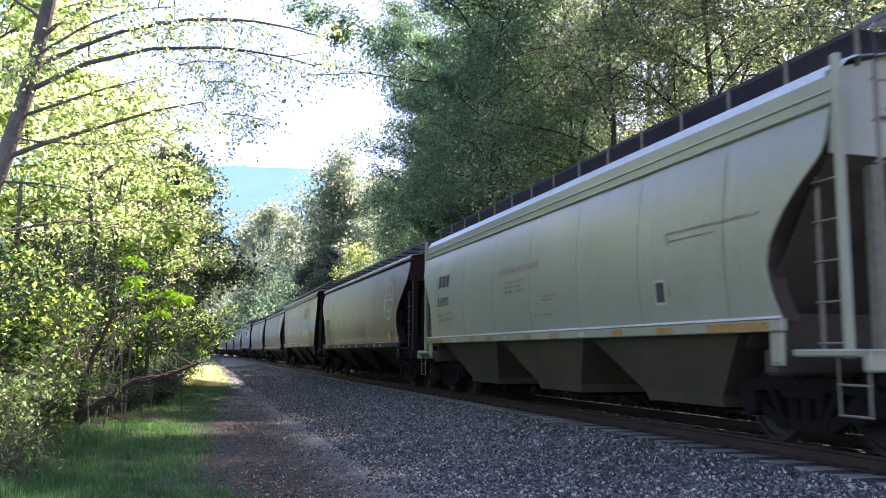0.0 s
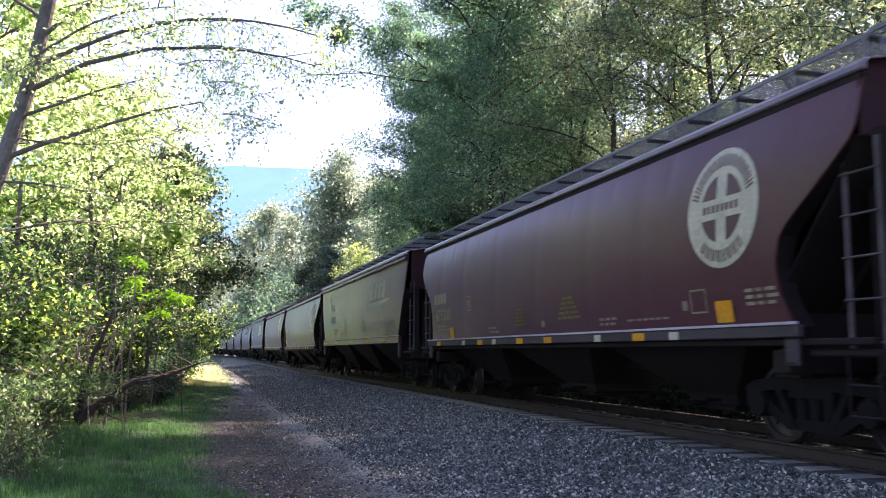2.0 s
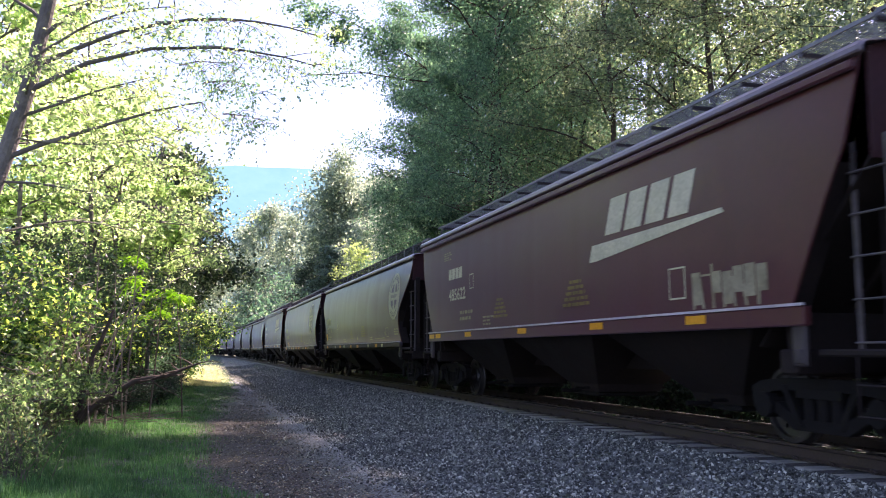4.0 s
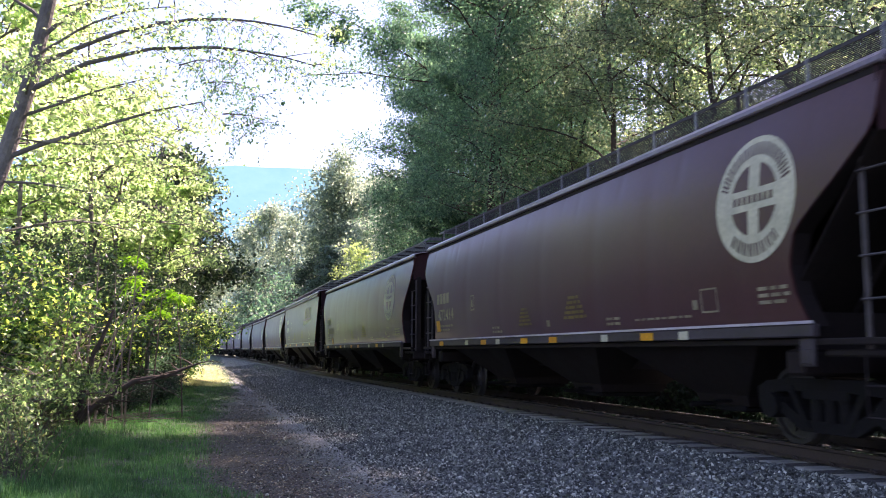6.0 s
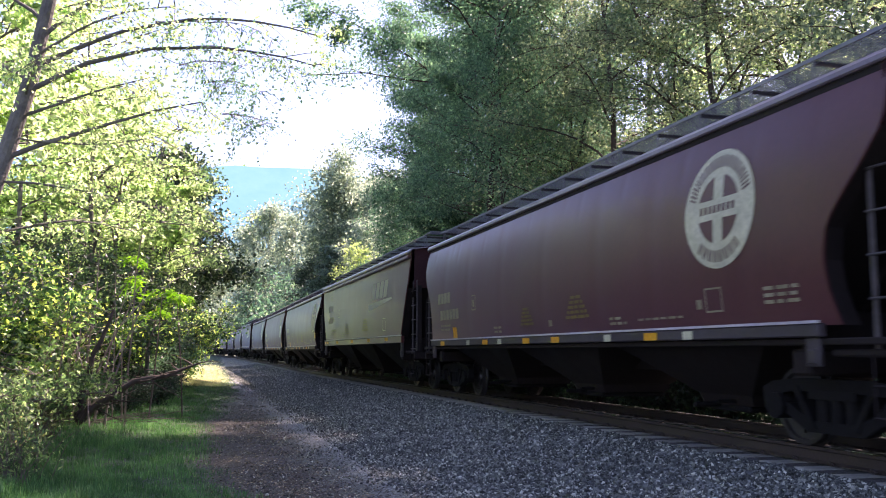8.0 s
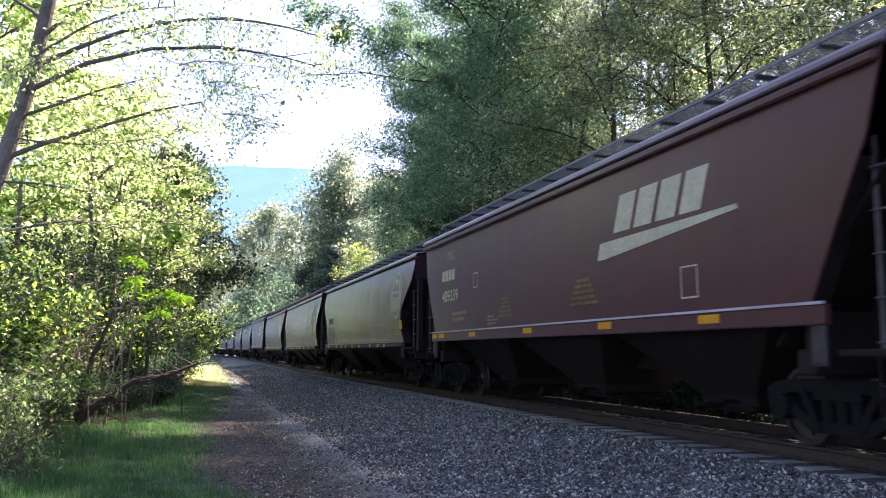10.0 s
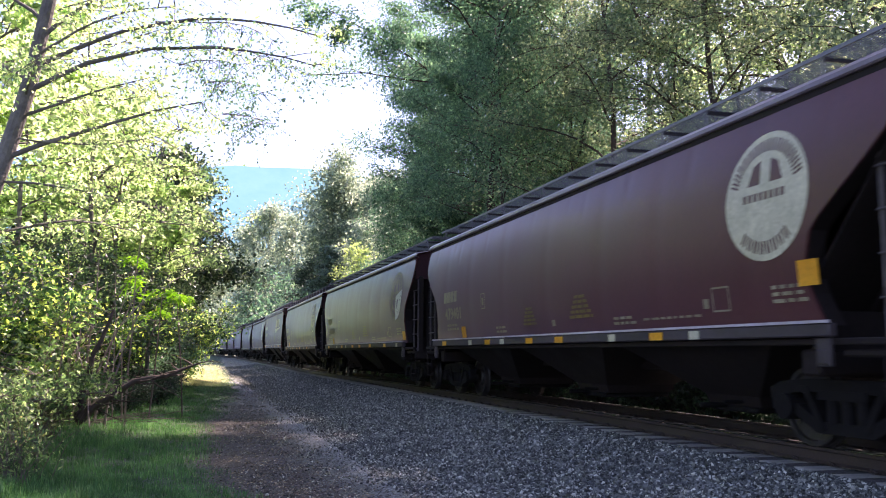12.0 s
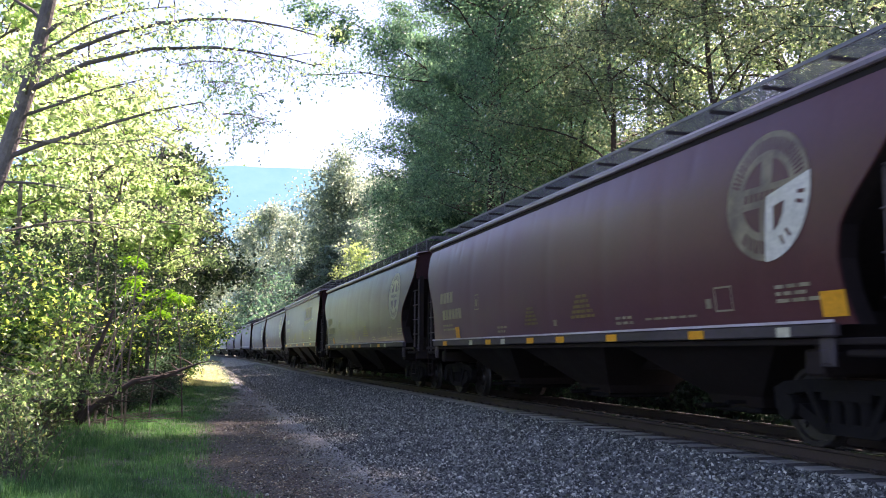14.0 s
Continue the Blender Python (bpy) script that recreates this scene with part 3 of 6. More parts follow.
def crossover(st, e):
    s = Shape()
    z = st["eave"] + st.get("walk", 0.5) + 0.06
    for i in range(8):
        x = e * (HALF - 0.35 + 0.55 * i / 7)
        s.box(x - 0.01, x + 0.01, -1.06, 1.06, z - 0.018, z)
    for y in (-1.06, -0.4, 0.4, 1.06):
        a, b = sorted((e * (HALF - 0.35), e * (HALF + 0.2)))
        s.box(a, b, y - 0.015, y + 0.015, z - 0.06, z - 0.015)
    return s


def hatch(st):
    s = Shape()
    e = st["eave"] + 0.2
    prof = [(-0.33, e), (-0.33, e + 0.1), (-0.2, e + 0.17), (0.2, e + 0.17), (0.33, e + 0.1), (0.33, e)]
    s.loft([[(x, y, z) for y, z in prof] for x in (-7.3, 7.3)], closed=False, caps=True)
    for i in range(12):
        x = -6.9 + i * 1.25
        s.box(x - 0.03, x + 0.03, -0.36, 0.36, e + 0.09, e + 0.2)
    return s


def ladder(x0, x1, y, z0, z1, step=0.42):
    s = Shape()
    for x in (x0, x1):
        s.box(x - 0.02, x + 0.02, y - 0.01, y + 0.025, z0, z1)
    z = z0 + 0.06
    while z < z1:
        s.tube([(x0 - 0.03, y - 0.03, z), (x1 + 0.03, y - 0.03, z)], 0.013, 6)
        z += step
    return s


def hopper_bay(xc, half_len, zt, deep=0.4, wide=0.6):
    """Pyramid-shaped discharge bay under the car."""
    s = Shape()
    t = [(xc - half_len, -1.5, zt), (xc + half_len, -1.5, zt), (xc + half_len, 1.5, zt), (xc - half_len, 1.5, zt)]
    m = [(xc - deep, -wide, 0.5), (xc + deep, -wide, 0.5), (xc + deep, wide, 0.5), (xc - deep, wide, 0.5)]
    b = [(xc - deep + 0.04, -wide + 0.05, 0.36), (xc + deep - 0.04, -wide + 0.05, 0.36), (xc + deep - 0.04, wide - 0.05, 0.36), (xc - deep + 0.04, wide - 0.05, 0.36)]
    s.loft([t, m, b], True, True)
    for sg in (-1, 1):
        s.loft([[(xc - half_len, sg * 1.53, zt), (xc - half_len + 0.1, sg * 1.53, zt)], [(xc - deep - 0.05, sg * (wide + 0.04), 0.55), (xc - deep + 0.05, sg * (wide + 0.04), 0.55)]], closed=False)
    return s


def outlet_gate(xc):
    s = Shape()
    s.box(xc - 0.5, xc + 0.5, -0.62, 0.62, 0.28, 0.36, 0.02)
    s.tube([(xc - 0.2, -1.0, 0.36), (xc - 0.2, 1.0, 0.36)], 0.035, 8)
    s.tube([(xc + 0.2, -0.9, 0.42), (xc + 0.2, 0.9, 0.42)], 0.025, 8)
    return s


def side_frame(sg):
    """Cast truck side frame in outline: pedestals, arch and spring window."""
    s = Shape()
    y0, y1 = sorted((sg * 0.98, sg * 1.12))
    outer = [(-1.15, 0.42), (-1.18, 0.66), (-1.0, 0.74), (-0.55, 0.78), (0.55, 0.78), (1.0, 0.74), (1.18, 0.66), (1.15, 0.42), (0.85, 0.42), (0.42, 0.2), (-0.42, 0.2), (-0.85, 0.42)]
    inner = [(-0.95, 0.5), (-0.92, 0.56), (-0.8, 0.62), (-0.52, 0.64), (0.52, 0.64), (0.8, 0.62), (0.92, 0.56), (0.95, 0.5), (0.72, 0.5), (0.36, 0.32), (-0.36, 0.32), (-0.72, 0.5)]
    rings = [[(x, y0, z) for x, z in inner], [(x, y0, z) for x, z in outer], [(x, y1, z) for x, z in outer], [(x, y1, z) for x, z in inner], [(x, y0, z) for x, z in inner]]
    s.loft(rings, True)
    for x in (-0.45, 0.45):
        t = 0.28 * (1 if x > 0 else -1)
        s.loft([[(x - 0.05 - t * k, y, z) for y in (y0 - 0.015, y1 + 0.015)] + [(x + 0.05 - t * k, y, z) for y in (y1 + 0.015, y0 - 0.015)] for k, z in ((-0.5, 0.7), (0.5, 0.24))], True, True)
    for x in (-0.9, 0.9):
        s.tube([(x, y0 - 0.06, 0.46), (x, y1 + 0.06, 0.46)], 0.15, 10)
    for x in (-0.22, 0.0, 0.22):
        s.tube([(x, (y0 + y1) / 2, 0.3), (x, (y0 + y1) / 2, 0.57)], 0.075, 10)
    s.box(-0.36, 0.36, y0 - 0.02, y1 + 0.02, 0.56, 0.66)
    return s


def wheelset():
    s = Shape()
    s.tube([(0, -0.98, 0), (0, 0.98, 0)], 0.075, 10)
    n = 28
    for sg in (-1, 1):
        prof = [(0.66, 0.08), (0.66, 0.2), (0.7, 0.22), (0.69, 0.4), (0.66, 0.41), (0.66, 0.485), (0.69, 0.49), (0.72, 0.462), (0.8, 0.455), (0.8, 0.4), (0.76, 0.385), (0.74, 0.22), (0.8, 0.19), (0.8, 0.08)]
        rings = [[(r * math.cos(2 * math.pi * j / n), sg * y, r * math.sin(2 * math.pi * j / n)) for j in range(n)] for y, r in prof]
        s.loft(rings)
        for j in range(5):
            a = 2 * math.pi * j / 5
            s.box(0.3 * math.cos(a) - 0.025, 0.3 * math.cos(a) + 0.025, sg * 0.77 - 0.012, sg * 0.77 + 0.012, 0.3 * math.sin(a) - 0.025, 0.3 * math.sin(a) + 0.025)
    return s


def coupler(e):
    s = Shape()
    a, b = sorted((e * 7.6, e * 8.85))
    s.box(a, b, -0.09, 0.09, 0.76, 0.95, 0.02)
    a, b = sorted((e * 8.75, e * 9.12))
    s.box(a, b, -0.19, 0.16, 0.72, 1.02, 0.04)
    s.tube([(e * 8.9, 0.3, 0.8), (e * 9.05, 0.3, 0.5), (e * 9.1, 0.25, 0.42)], 0.025, 6)
    return s


def build_hopper(style, paint, sillmat, ladder_mat, under, posts=False):
    st = STYLES[style]
    car = new("hopper_car")
    for sg in (-1, 1):
        part("side_sheet", hopper_side(st, sg), paint, car, smooth=True)
    for e in (-1, 1):
        part("end_panel", end_panel(st, e), END_DULL if style != "cream" else sillmat, car)
        for sg in (-1, 1):
            part("end_flange", end_flange(st, e, sg), UNDER_BROWN if style != "cream" else SLOPE_RUST, car)
        sheet = part("slope_sheet", slope_sheet(st, e), UNDER_BROWN if style != "cream" else SLOPE_RUST, car)
        for y in (-0.55, 0.55):
            part("stiffener", slope_stiffener(st, e, y), UNDER_BROWN if style != "cream" else SLOPE_RUST, sheet)
    part("roof", roof_shape(st), CREAM_ROOF if style == "cream" else ROOF_DUST_SKY, car)
    for sg in (-1, 1):
        walkway = tagged(part("running_board", running_board(st, sg), BRACKET if posts else GALV, car, "galvanized open grating walkway"), kind="stuff")
        bracket_me = walkway_bracket(st, sg).mesh("walkway_bracket")
        bracket_me.materials.append(BRACKET)
        post = Shape()
        post.box(-0.022, 0.022, -0.012, 0.012, st["eave"] + 0.1, st["eave"] + st.get("walk", 0.5) + 0.03)
        post_me = post.mesh("walkway_post")
        post_me.materials.append(CREAM_DULL if style == "cream" else GALV)
        stud = Shape()
        stud.box(-0.008, 0.008, -0.008, 0.008, st["eave"] + 0.08, st["eave"] + st.get("walk", 0.5))
        stud_me = stud.mesh("walkway_post")
        stud_me.materials.append(GALV)
        for i in range(15):
            x = -(HALF - 0.35) + 2 * (HALF - 0.35) * i / 14
            if not posts:
                part("walkway_post", stud_me, None, walkway).matrix_basis = pose(x, sg * 1.09, 0)
                part("walkway_bracket", bracket_me, None, walkway).matrix_basis = pose(x, 0, 0)
            else:
                part("walkway_post", post_me, None, walkway).matrix_basis = pose(x, sg * 1.09, 0)
    # dark strip that paints the lip's shadow onto the side sheet
    if st["bow"] and style != "cream":
        for sg in (-1, 1):
            s, yy = Shape(), side_y(st, st["eave"] - 0.11)
            s.box(-HALF + 0.03, HALF - 0.03, *sorted((sg * (yy - 0.03), sg * (yy + 0.006))), st["eave"] - 0.15, st["eave"] - 0.07)
            part("eave_angle", s, UNDER_BROWN, car, "dark strip painting the shadow under the eave lip")
    for e in (-1, 1):
        tagged(part("crossover_board", crossover(st, e), GALV, car, "galvanized grating step across the roof end"), kind="stuff")
    part("hatch_cover", hatch(st), paint, car)
    if style == "cream":
        seam = Shape()
        seam.loft([[(dx, -(side_y(st, z) + 0.002), z) for dx in (-0.005, 0.005)] for z in np.linspace(st["sill"] + 0.05, 3.48, 12)], closed=False)
        seam_me = seam.mesh("weld_seam")
        seam_me.materials.append(BAY_GRIME)
        for q in (-6.27, -4.18, -2.09, 0.0, 2.09, 4.18, 6.27):
            so = part("weld_seam", seam_me, None, car)
            so.matrix_basis = pose(q, 0.003, 0)
        for sg in (-1, 1):
            s = Shape()
            for z0, z1, dy in ((3.48, 3.92, 0.012), (3.595, 3.63, 0.04), (3.735, 3.77, 0.045)):
                yy = side_y(st, (z0 + z1) / 2)
                a, b = sorted((sg * (yy - 0.03), sg * (yy + dy)))
                s.box(-body_end(st) + 0.02, body_end(st) - 0.02, a, b, z0, z1, 0.012)
            part("eave_rib", s, paint, car, "ribbed band under the eave")
    if style == "angular":
        for sg in (-1, 1):
            s = Shape()
            a, b = sorted((sg * 1.58, sg * 1.66))
            s.box(-HALF + 0.1, HALF - 0.1, a, b, 3.80, 3.9, 0.02)
            part("eave_rib", s, paint, car)
    # side sills
    for sg in (-1, 1):
        s = Shape()
        a, b = sorted((sg * 1.54, sg * 1.64))
        s.box(-7.42 + 0.4 * st.get("trim", 0.0), 7.42 - 0.4 * st.get("trim", 0.0), a, b, st["sill"] - st["band"], st["sill"] + 0.02, 0.015)
        if style in ("round", "shallow"):
            t = Shape()
            t.box(-8.4, 8.4, *sorted((sg * 1.46, sg * 1.56)), st["sill"] - 0.2, st["sill"] - 0.13, 0.01)
            part("lower_sill", t, UNDER_BROWN, car)
        sill = part("side_sill", s, sillmat if style == "cream" else (SILL_GREY if st["bow"] else paint), car)
        t = Shape()
        t.box(-7.42 + 0.4 * st.get("trim", 0.0), 7.42 - 0.4 * st.get("trim", 0.0), *sorted((sg * 1.62, sg * 1.652)), st["sill"] + 0.02, st["sill"] + 0.05)
        part("sill_flange", t, FLANGE_WHITE if style == "cream" else sillmat, sill, "pale sill flange")
        # jacking brackets under the sill ends
        for e in (-1, 1):
            s = Shape()
            k = 7.27 - 0.35 * st.get("trim", 0.0)
            s.box(*sorted((e * (k - 0.11), e * (k + 0.1))), *sorted((sg * 1.54, sg * 1.6)), 0.92, st["sill"] - 0.12, 0.015)
            s.box(*sorted((e * (k - 0.07), e * (k + 0.06))), *sorted((sg * 1.59, sg * 1.615)), 0.95, 1.1, 0.008)
            part("jacking_bracket", s, sillmat if style == "cream" else SILL_GREY, car)
    # bays
    n = st["hoppers"]
    for i in range(n):
        xc = (i - (n - 1) / 2) * 4.3
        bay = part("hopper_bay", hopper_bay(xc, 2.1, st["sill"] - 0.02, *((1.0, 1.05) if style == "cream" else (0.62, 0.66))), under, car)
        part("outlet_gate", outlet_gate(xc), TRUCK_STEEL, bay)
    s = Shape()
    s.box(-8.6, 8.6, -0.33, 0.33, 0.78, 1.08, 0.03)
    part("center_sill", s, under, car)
    for e in (-1, 1):
        s = Shape()
        s.box(*sorted((e * 6.8, e * 7.1)), -1.5, 1.5, 0.82, 1.1, 0.03)
        s.box(*sorted((e * 6.9, e * 7.0)), -1.45, 1.45, 1.1, 1.5)
        part("bolster", s, under if style != "cream" else SLOPE_RUST, car)
        s = Shape()
        wide = 1.6 if style == "cream" else 1.5
        s.box(*sorted((e * 7.42, e * 8.52)), -wide, wide, 1.02, 1.1, 0.02)
        s.box(*sorted((e * 8.42, e * 8.52)), -wide, wide, 0.88, 1.1, 0.02)
        part("end_platform", s, sillmat if style == "cream" else UNDER_BROWN, car)
        if style != "cream":
            # added dark sheet that stands for the shade inside the open end
            s = Shape()
            s.box(*sorted((e * 7.84, e * 7.88)), -1.02, 1.02, 1.1, 3.0, 0.01)
            part("shear_panel", s, UNDER_BROWN, car)
        for y in (-0.95, -0.4, 0.4, 0.95):
            s = Shape()
            s.box(*sorted((e * 7.9, e * 8.02)), y - 0.05, y + 0.05, 1.1, 3.0)
            part("end_post", s, under if style != "cream" else CREAM_DULL, car)
        s = Shape()
        s.box(*sorted((e * 8.02, e * 8.3)), -0.3, 0.3, 1.5, 2.3, 0.03)
        s.tube([(e * 8.28, 0.15, 1.6), (e * 8.36, 0.15, 1.6)], 0.28, 16)
        part("brake_gear", s, under if style != "cream" else CREAM_DULL, car)
        for sg in (-1, 1):
            lx = sorted((e * 7.7, e * 8.05) if style == "cream" else (e * 7.97, e * 8.42))
            part("side_ladder", ladder(lx[0], lx[1], sg * 1.43, 1.1, 3.15 if style != "cream" else 2.95), ladder_mat, car)
            s = Shape()
            if style == "cream":
                s.box(*sorted((e * 8.06, e * 8.15)), *sorted((sg * 1.42, sg * 1.5)), 1.0, st["eave"] + 0.16, 0.01)
            else:
                s.box(*sorted((e * 8.36, e * 8.44)), *sorted((sg * 1.27, sg * 1.4)), 1.0, st["drop"] + 0.05, 0.01)
            part("corner_post", s, sillmat if style == "cream" else UNDER_BROWN, car)
            s = Shape()
            for x in (7.99, 8.4):
                s.tube([(e * x, sg * 1.5, 1.05), (e * x, sg * 1.5, 0.45)], 0.013, 6)
            for z in (0.45, 0.75):
                s.tube([(e * 7.97, sg * 1.5, z), (e * 8.42, sg * 1.5, z)], 0.014, 6)
            part("sill_step", s, ladder_mat if style == "cream" else UNDER_BROWN, car)
        if style == "cream":
            s = ladder(-1.25, -0.85, 0, 1.2, st["eave"], 0.42)
            s.v = [(e * (8.4 + y), x, z) for x, y, z in s.v]
            part("end_ladder", s, ladder_mat, car)
        part("coupler", coupler(e), TRUCK_STEEL, car)
        truck = new("truck")
        truck.parent = car
        truck.matrix_basis = pose(e * 6.95, 0, 0)
        for sg in (-1, 1):
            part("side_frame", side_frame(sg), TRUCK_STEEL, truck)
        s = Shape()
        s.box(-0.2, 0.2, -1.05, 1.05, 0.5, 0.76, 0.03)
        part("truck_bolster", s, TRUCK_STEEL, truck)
        for x in (-0.89, 0.89):
            w = part("wheelset", wheelset(), WHEEL_STEEL, truck)
            w.matrix_basis = pose(x, 0, 0.457)
    return car


# lettering and emblems lie on the side sheet, 8 mm proud of it
def on_side(st, pts, lift=0.006):
    return [(x, -(side_y(st, z) + lift), z) for x, z in pts]


def flat_patch(st, polys, lift=0.006):
    s = Shape()
    for q in polys:
        s.add(on_side(st, q, lift), [tuple(range(len(q)))])
    return s


def rect(x0, x1, z0, z1, lean=0.0):
    return [(x0, z0), (x1, z0), (x1 + lean * (z1 - z0), z1), (x0 + lean * (z1 - z0), z1)]


def numerals(car, st, text, x, z, height, material, label):
    cu = bpy.data.curves.new("car_number", "FONT")
    cu.body, cu.size, cu.offset = text, height * 1.38, 0.006
    tmp = bpy.data.objects.new("tmp", cu)
    me = bpy.data.meshes.new_from_object(tmp)
    bpy.data.objects.remove(tmp)
    co = np.empty(len(me.vertices) * 3, np.float32)
    me.vertices.foreach_get("co", co)
    co = co.reshape(-1, 3)
    out = np.array([(x + a * 1.17, -(side_y(st, z + b) + 0.006), z + b) for a, b, _ in co], np.float32)
    me.vertices.foreach_set("co", out.ravel())
    me.update()
    me.materials.clear()
    return part("car_number", me, material, car, label)


def mark_blocks(x, z, h, n=4, gap=0.17, lean=0.0):
    """A company mark as plain blocks of its size."""
    w = h * 0.92
    return [rect(x + i * (w + gap * h), x + i * (w + gap * h) + w, z, z + h, lean) for i in range(n)]


def emblem(car, st, xc, zc, r, worn=0):
    """Round cross emblem: pale disc, dark openings, short bars for its lettering."""
    s = Shape()
    n = 48
    s.loft([on_side(st, [(xc + r * k / 6 * math.cos(2 * math.pi * i / n), zc + r * k / 6 * math.sin(2 * math.pi * i / n)) for i in range(n)]) for k in (6, 5, 4, 3, 2, 1, 0.02)], True)
    disc_ob = part("emblem", s, DECAL_WHITE if worn != 1 else DECAL_WORN, car, "round cream cross emblem" if worn == 0 else "weathered round cross emblem")
    q = []
    if worn != 2:
        for ax in (-1, 1):
            for az in (-1, 1):
                arc = [(xc + ax * 0.58 * r * math.cos(a), zc + az * 0.58 * r * math.sin(a)) for a in np.linspace(math.asin(0.3), math.acos(0.24), 7)]
                q.append([(xc + ax * 0.14 * r, zc + az * 0.17 * r)] + arc)
    else:
        for ax in (-1, 1):
            q.append([(xc + ax * 0.12 * r, zc + 0.2 * r), (xc + ax * 0.42 * r, zc + 0.2 * r), (xc + ax * 0.3 * r, zc + 0.5 * r), (xc + ax * 0.12 * r, zc + 0.58 * r)])
    tagged(part("emblem_field", flat_patch(st, q, 0.008), STYLE_PAINT[car["paint"]], disc_ob), kind="stuff")
    q = []
    for a in list(np.arange(20, 165, 10)) + list(np.arange(232, 312, 11)):
        a = radians(float(a))
        ca, sa = math.cos(a), math.sin(a)
        for w0, w1 in ((-0.055, -0.015), (0.015, 0.05)):
            q.append([(xc + (rr * ca - ww * sa) * r, zc + (rr * sa + ww * ca) * r) for rr, ww in ((0.7, w0), (0.7, w1), (0.9, w1), (0.9, w0))])
    for i in range(8):
        q.append(rect(xc + (-0.52 + i * 0.13) * r, xc + (-0.44 + i * 0.13) * r, zc - 0.06 * r, zc + 0.07 * r))
    tagged(part("emblem_lettering", flat_patch(st, q, 0.009), STYLE_PAINT[car["paint"]], disc_ob), kind="stuff")
    if worn == 1:
        fresh = Shape()
        turns = [radians(d) for d in np.linspace(12, -92, 20)]
        fresh.loft([on_side(st, [(xc + (0.03 + k / 6 * (1.02 * math.cos(a) - 0.03)) * r, zc + (-0.02 + k / 6 * (1.02 * math.sin(a) + 0.02)) * r) for a in turns], 0.011) for k in (6, 5, 4, 3, 2, 1, 0.02)], False)
        part("emblem_patch", fresh, DECAL_FRESH, disc_ob, "cleaner white patch of the emblem")
        shield = [(xc + a * r, zc + b * r) for a, b in ((0.2, -0.2), (0.46, -0.14), (0.42, -0.34), (0.32, -0.5), (0.2, -0.58))]
        part("emblem_field", flat_patch(st, [shield], 0.014), STYLE_PAINT[car["paint"]], disc_ob)
        q = [[(xc + (rr * math.cos(a) - ww * math.sin(a)) * r, zc + (rr * math.sin(a) + ww * math.cos(a)) * r) for rr, ww in ((0.74, -0.03), (0.74, 0.03), (0.9, 0.03), (0.9, -0.03))] for a in [radians(d) for d in (-5, -15, -50, -62)]]
        tagged(part("emblem_lettering", flat_patch(st, q, 0.014), STYLE_PAINT[car["paint"]], disc_ob), kind="stuff")


def notice_rows(x, z, w, rows=5, h=0.045, seed=0):
    """Stencilled notice whose centred lines widen downwards."""
    rng = random.Random(seed)
    q = []
    for i in range(rows):
        ww = w * (0.45 + 0.55 * i / (rows - 1))
        a, zz = x - ww / 2, z - i * h * 1.7
        while a < x + ww / 2:
            b = min(a + rng.uniform(0.1, 0.28), x + ww / 2)
            q.append(rect(a, b, zz, zz + h))
            a = b + 0.035
    return q


def data_lines(x, z, w, rows, h=0.05, seed=0):
    rng = random.Random(seed)
    q = []
    for i in range(rows):
        a = x
        zz = z - i * h * 1.9
        while a < x + w * rng.uniform(0.75, 1.0):
            b = a + rng.uniform(0.08, 0.22)
            q.append(rect(a, b, zz, zz + h))
            a = b + 0.05
    return q


def frame_box(x, z, w, h, t=0.022):
    return [rect(x, x + w, z, z + t), rect(x, x + w, z + h - t, z + h), rect(x, x + t, z + t, z + h - t), rect(x + w - t, x + w, z + t, z + h - t)]


def sill_reflectors(car, st, spots, w=0.34):
    """Reflective strips on the sill: place along the car and y (yellow) or w (white)."""
    for x, c in spots:
        ww = w if c == "y" else w * 0.65
        s = Shape()
        z = st["sill"]
        s.box(x - ww / 2, x + ww / 2, -1.646, -1.641, z - 0.115, z - 0.01)
        part("reflector", s, REFLECT if c == "y" else DECAL_WHITE, car)
STYLE_PAINT = {"brown": BROWN, "maroon": MAROON, "darkbrown": DARKBROWN, "cream": CREAM, "grey": GREYPAINT}
TEMPLATES = {}
for key, (style, paint) in {"round_brown": ("round", "brown"), "shallow_brown": ("shallow", "brown"), "round_dark": ("round", "darkbrown"), "angular_maroon": ("angular", "maroon"), "angular_brown": ("angular", "brown"), "cream": ("cream", "cream"), "grey": ("cream", "grey")}.items():
    pm = STYLE_PAINT[paint]
    if style == "cream":
        c = build_hopper(style, pm, CREAM if paint == "cream" else GREYPAINT, CREAM_DULL, BAY_GRIME, True)
    else:
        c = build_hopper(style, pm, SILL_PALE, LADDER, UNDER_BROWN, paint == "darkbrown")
    c["paint"], c["style"] = paint, style
    TEMPLATES[key] = c

# order of the cars from the one at the camera backwards
ORDER = ["cream", "round_brown", "angular_maroon", "round_dark", "shallow_brown", "angular_brown", "round_brown", "shallow_brown",
         "round_dark", "angular_maroon", "round_brown", "round_dark", "angular_brown", "round_brown", "round_dark", "grey", "cream", "grey",
         "round_brown", "cream", "round_dark", "round_brown", "angular_maroon", "round_brown", "round_dark"]
SPEED, SLOWING, FIRST = 9.1406, 0.00179, 15.53


def car_pose(i, t):
    s = FIRST + PITCH * i - (SPEED * t - SLOWING * t * t)
    f, b = track_at(s - 6.95), track_at(s + 6.95)
    x, y, z = (f[0] + b[0]) / 2, (f[1] + b[1]) / 2, (f[2] + b[2]) / 2
    heading = math.atan2(f[1] - b[1], f[0] - b[0])
    tilt = math.asin((b[2] - f[2]) / 13.9)
    return Matrix.Translation((x, y, z)) @ Euler((0, tilt, heading)).to_matrix().to_4x4()


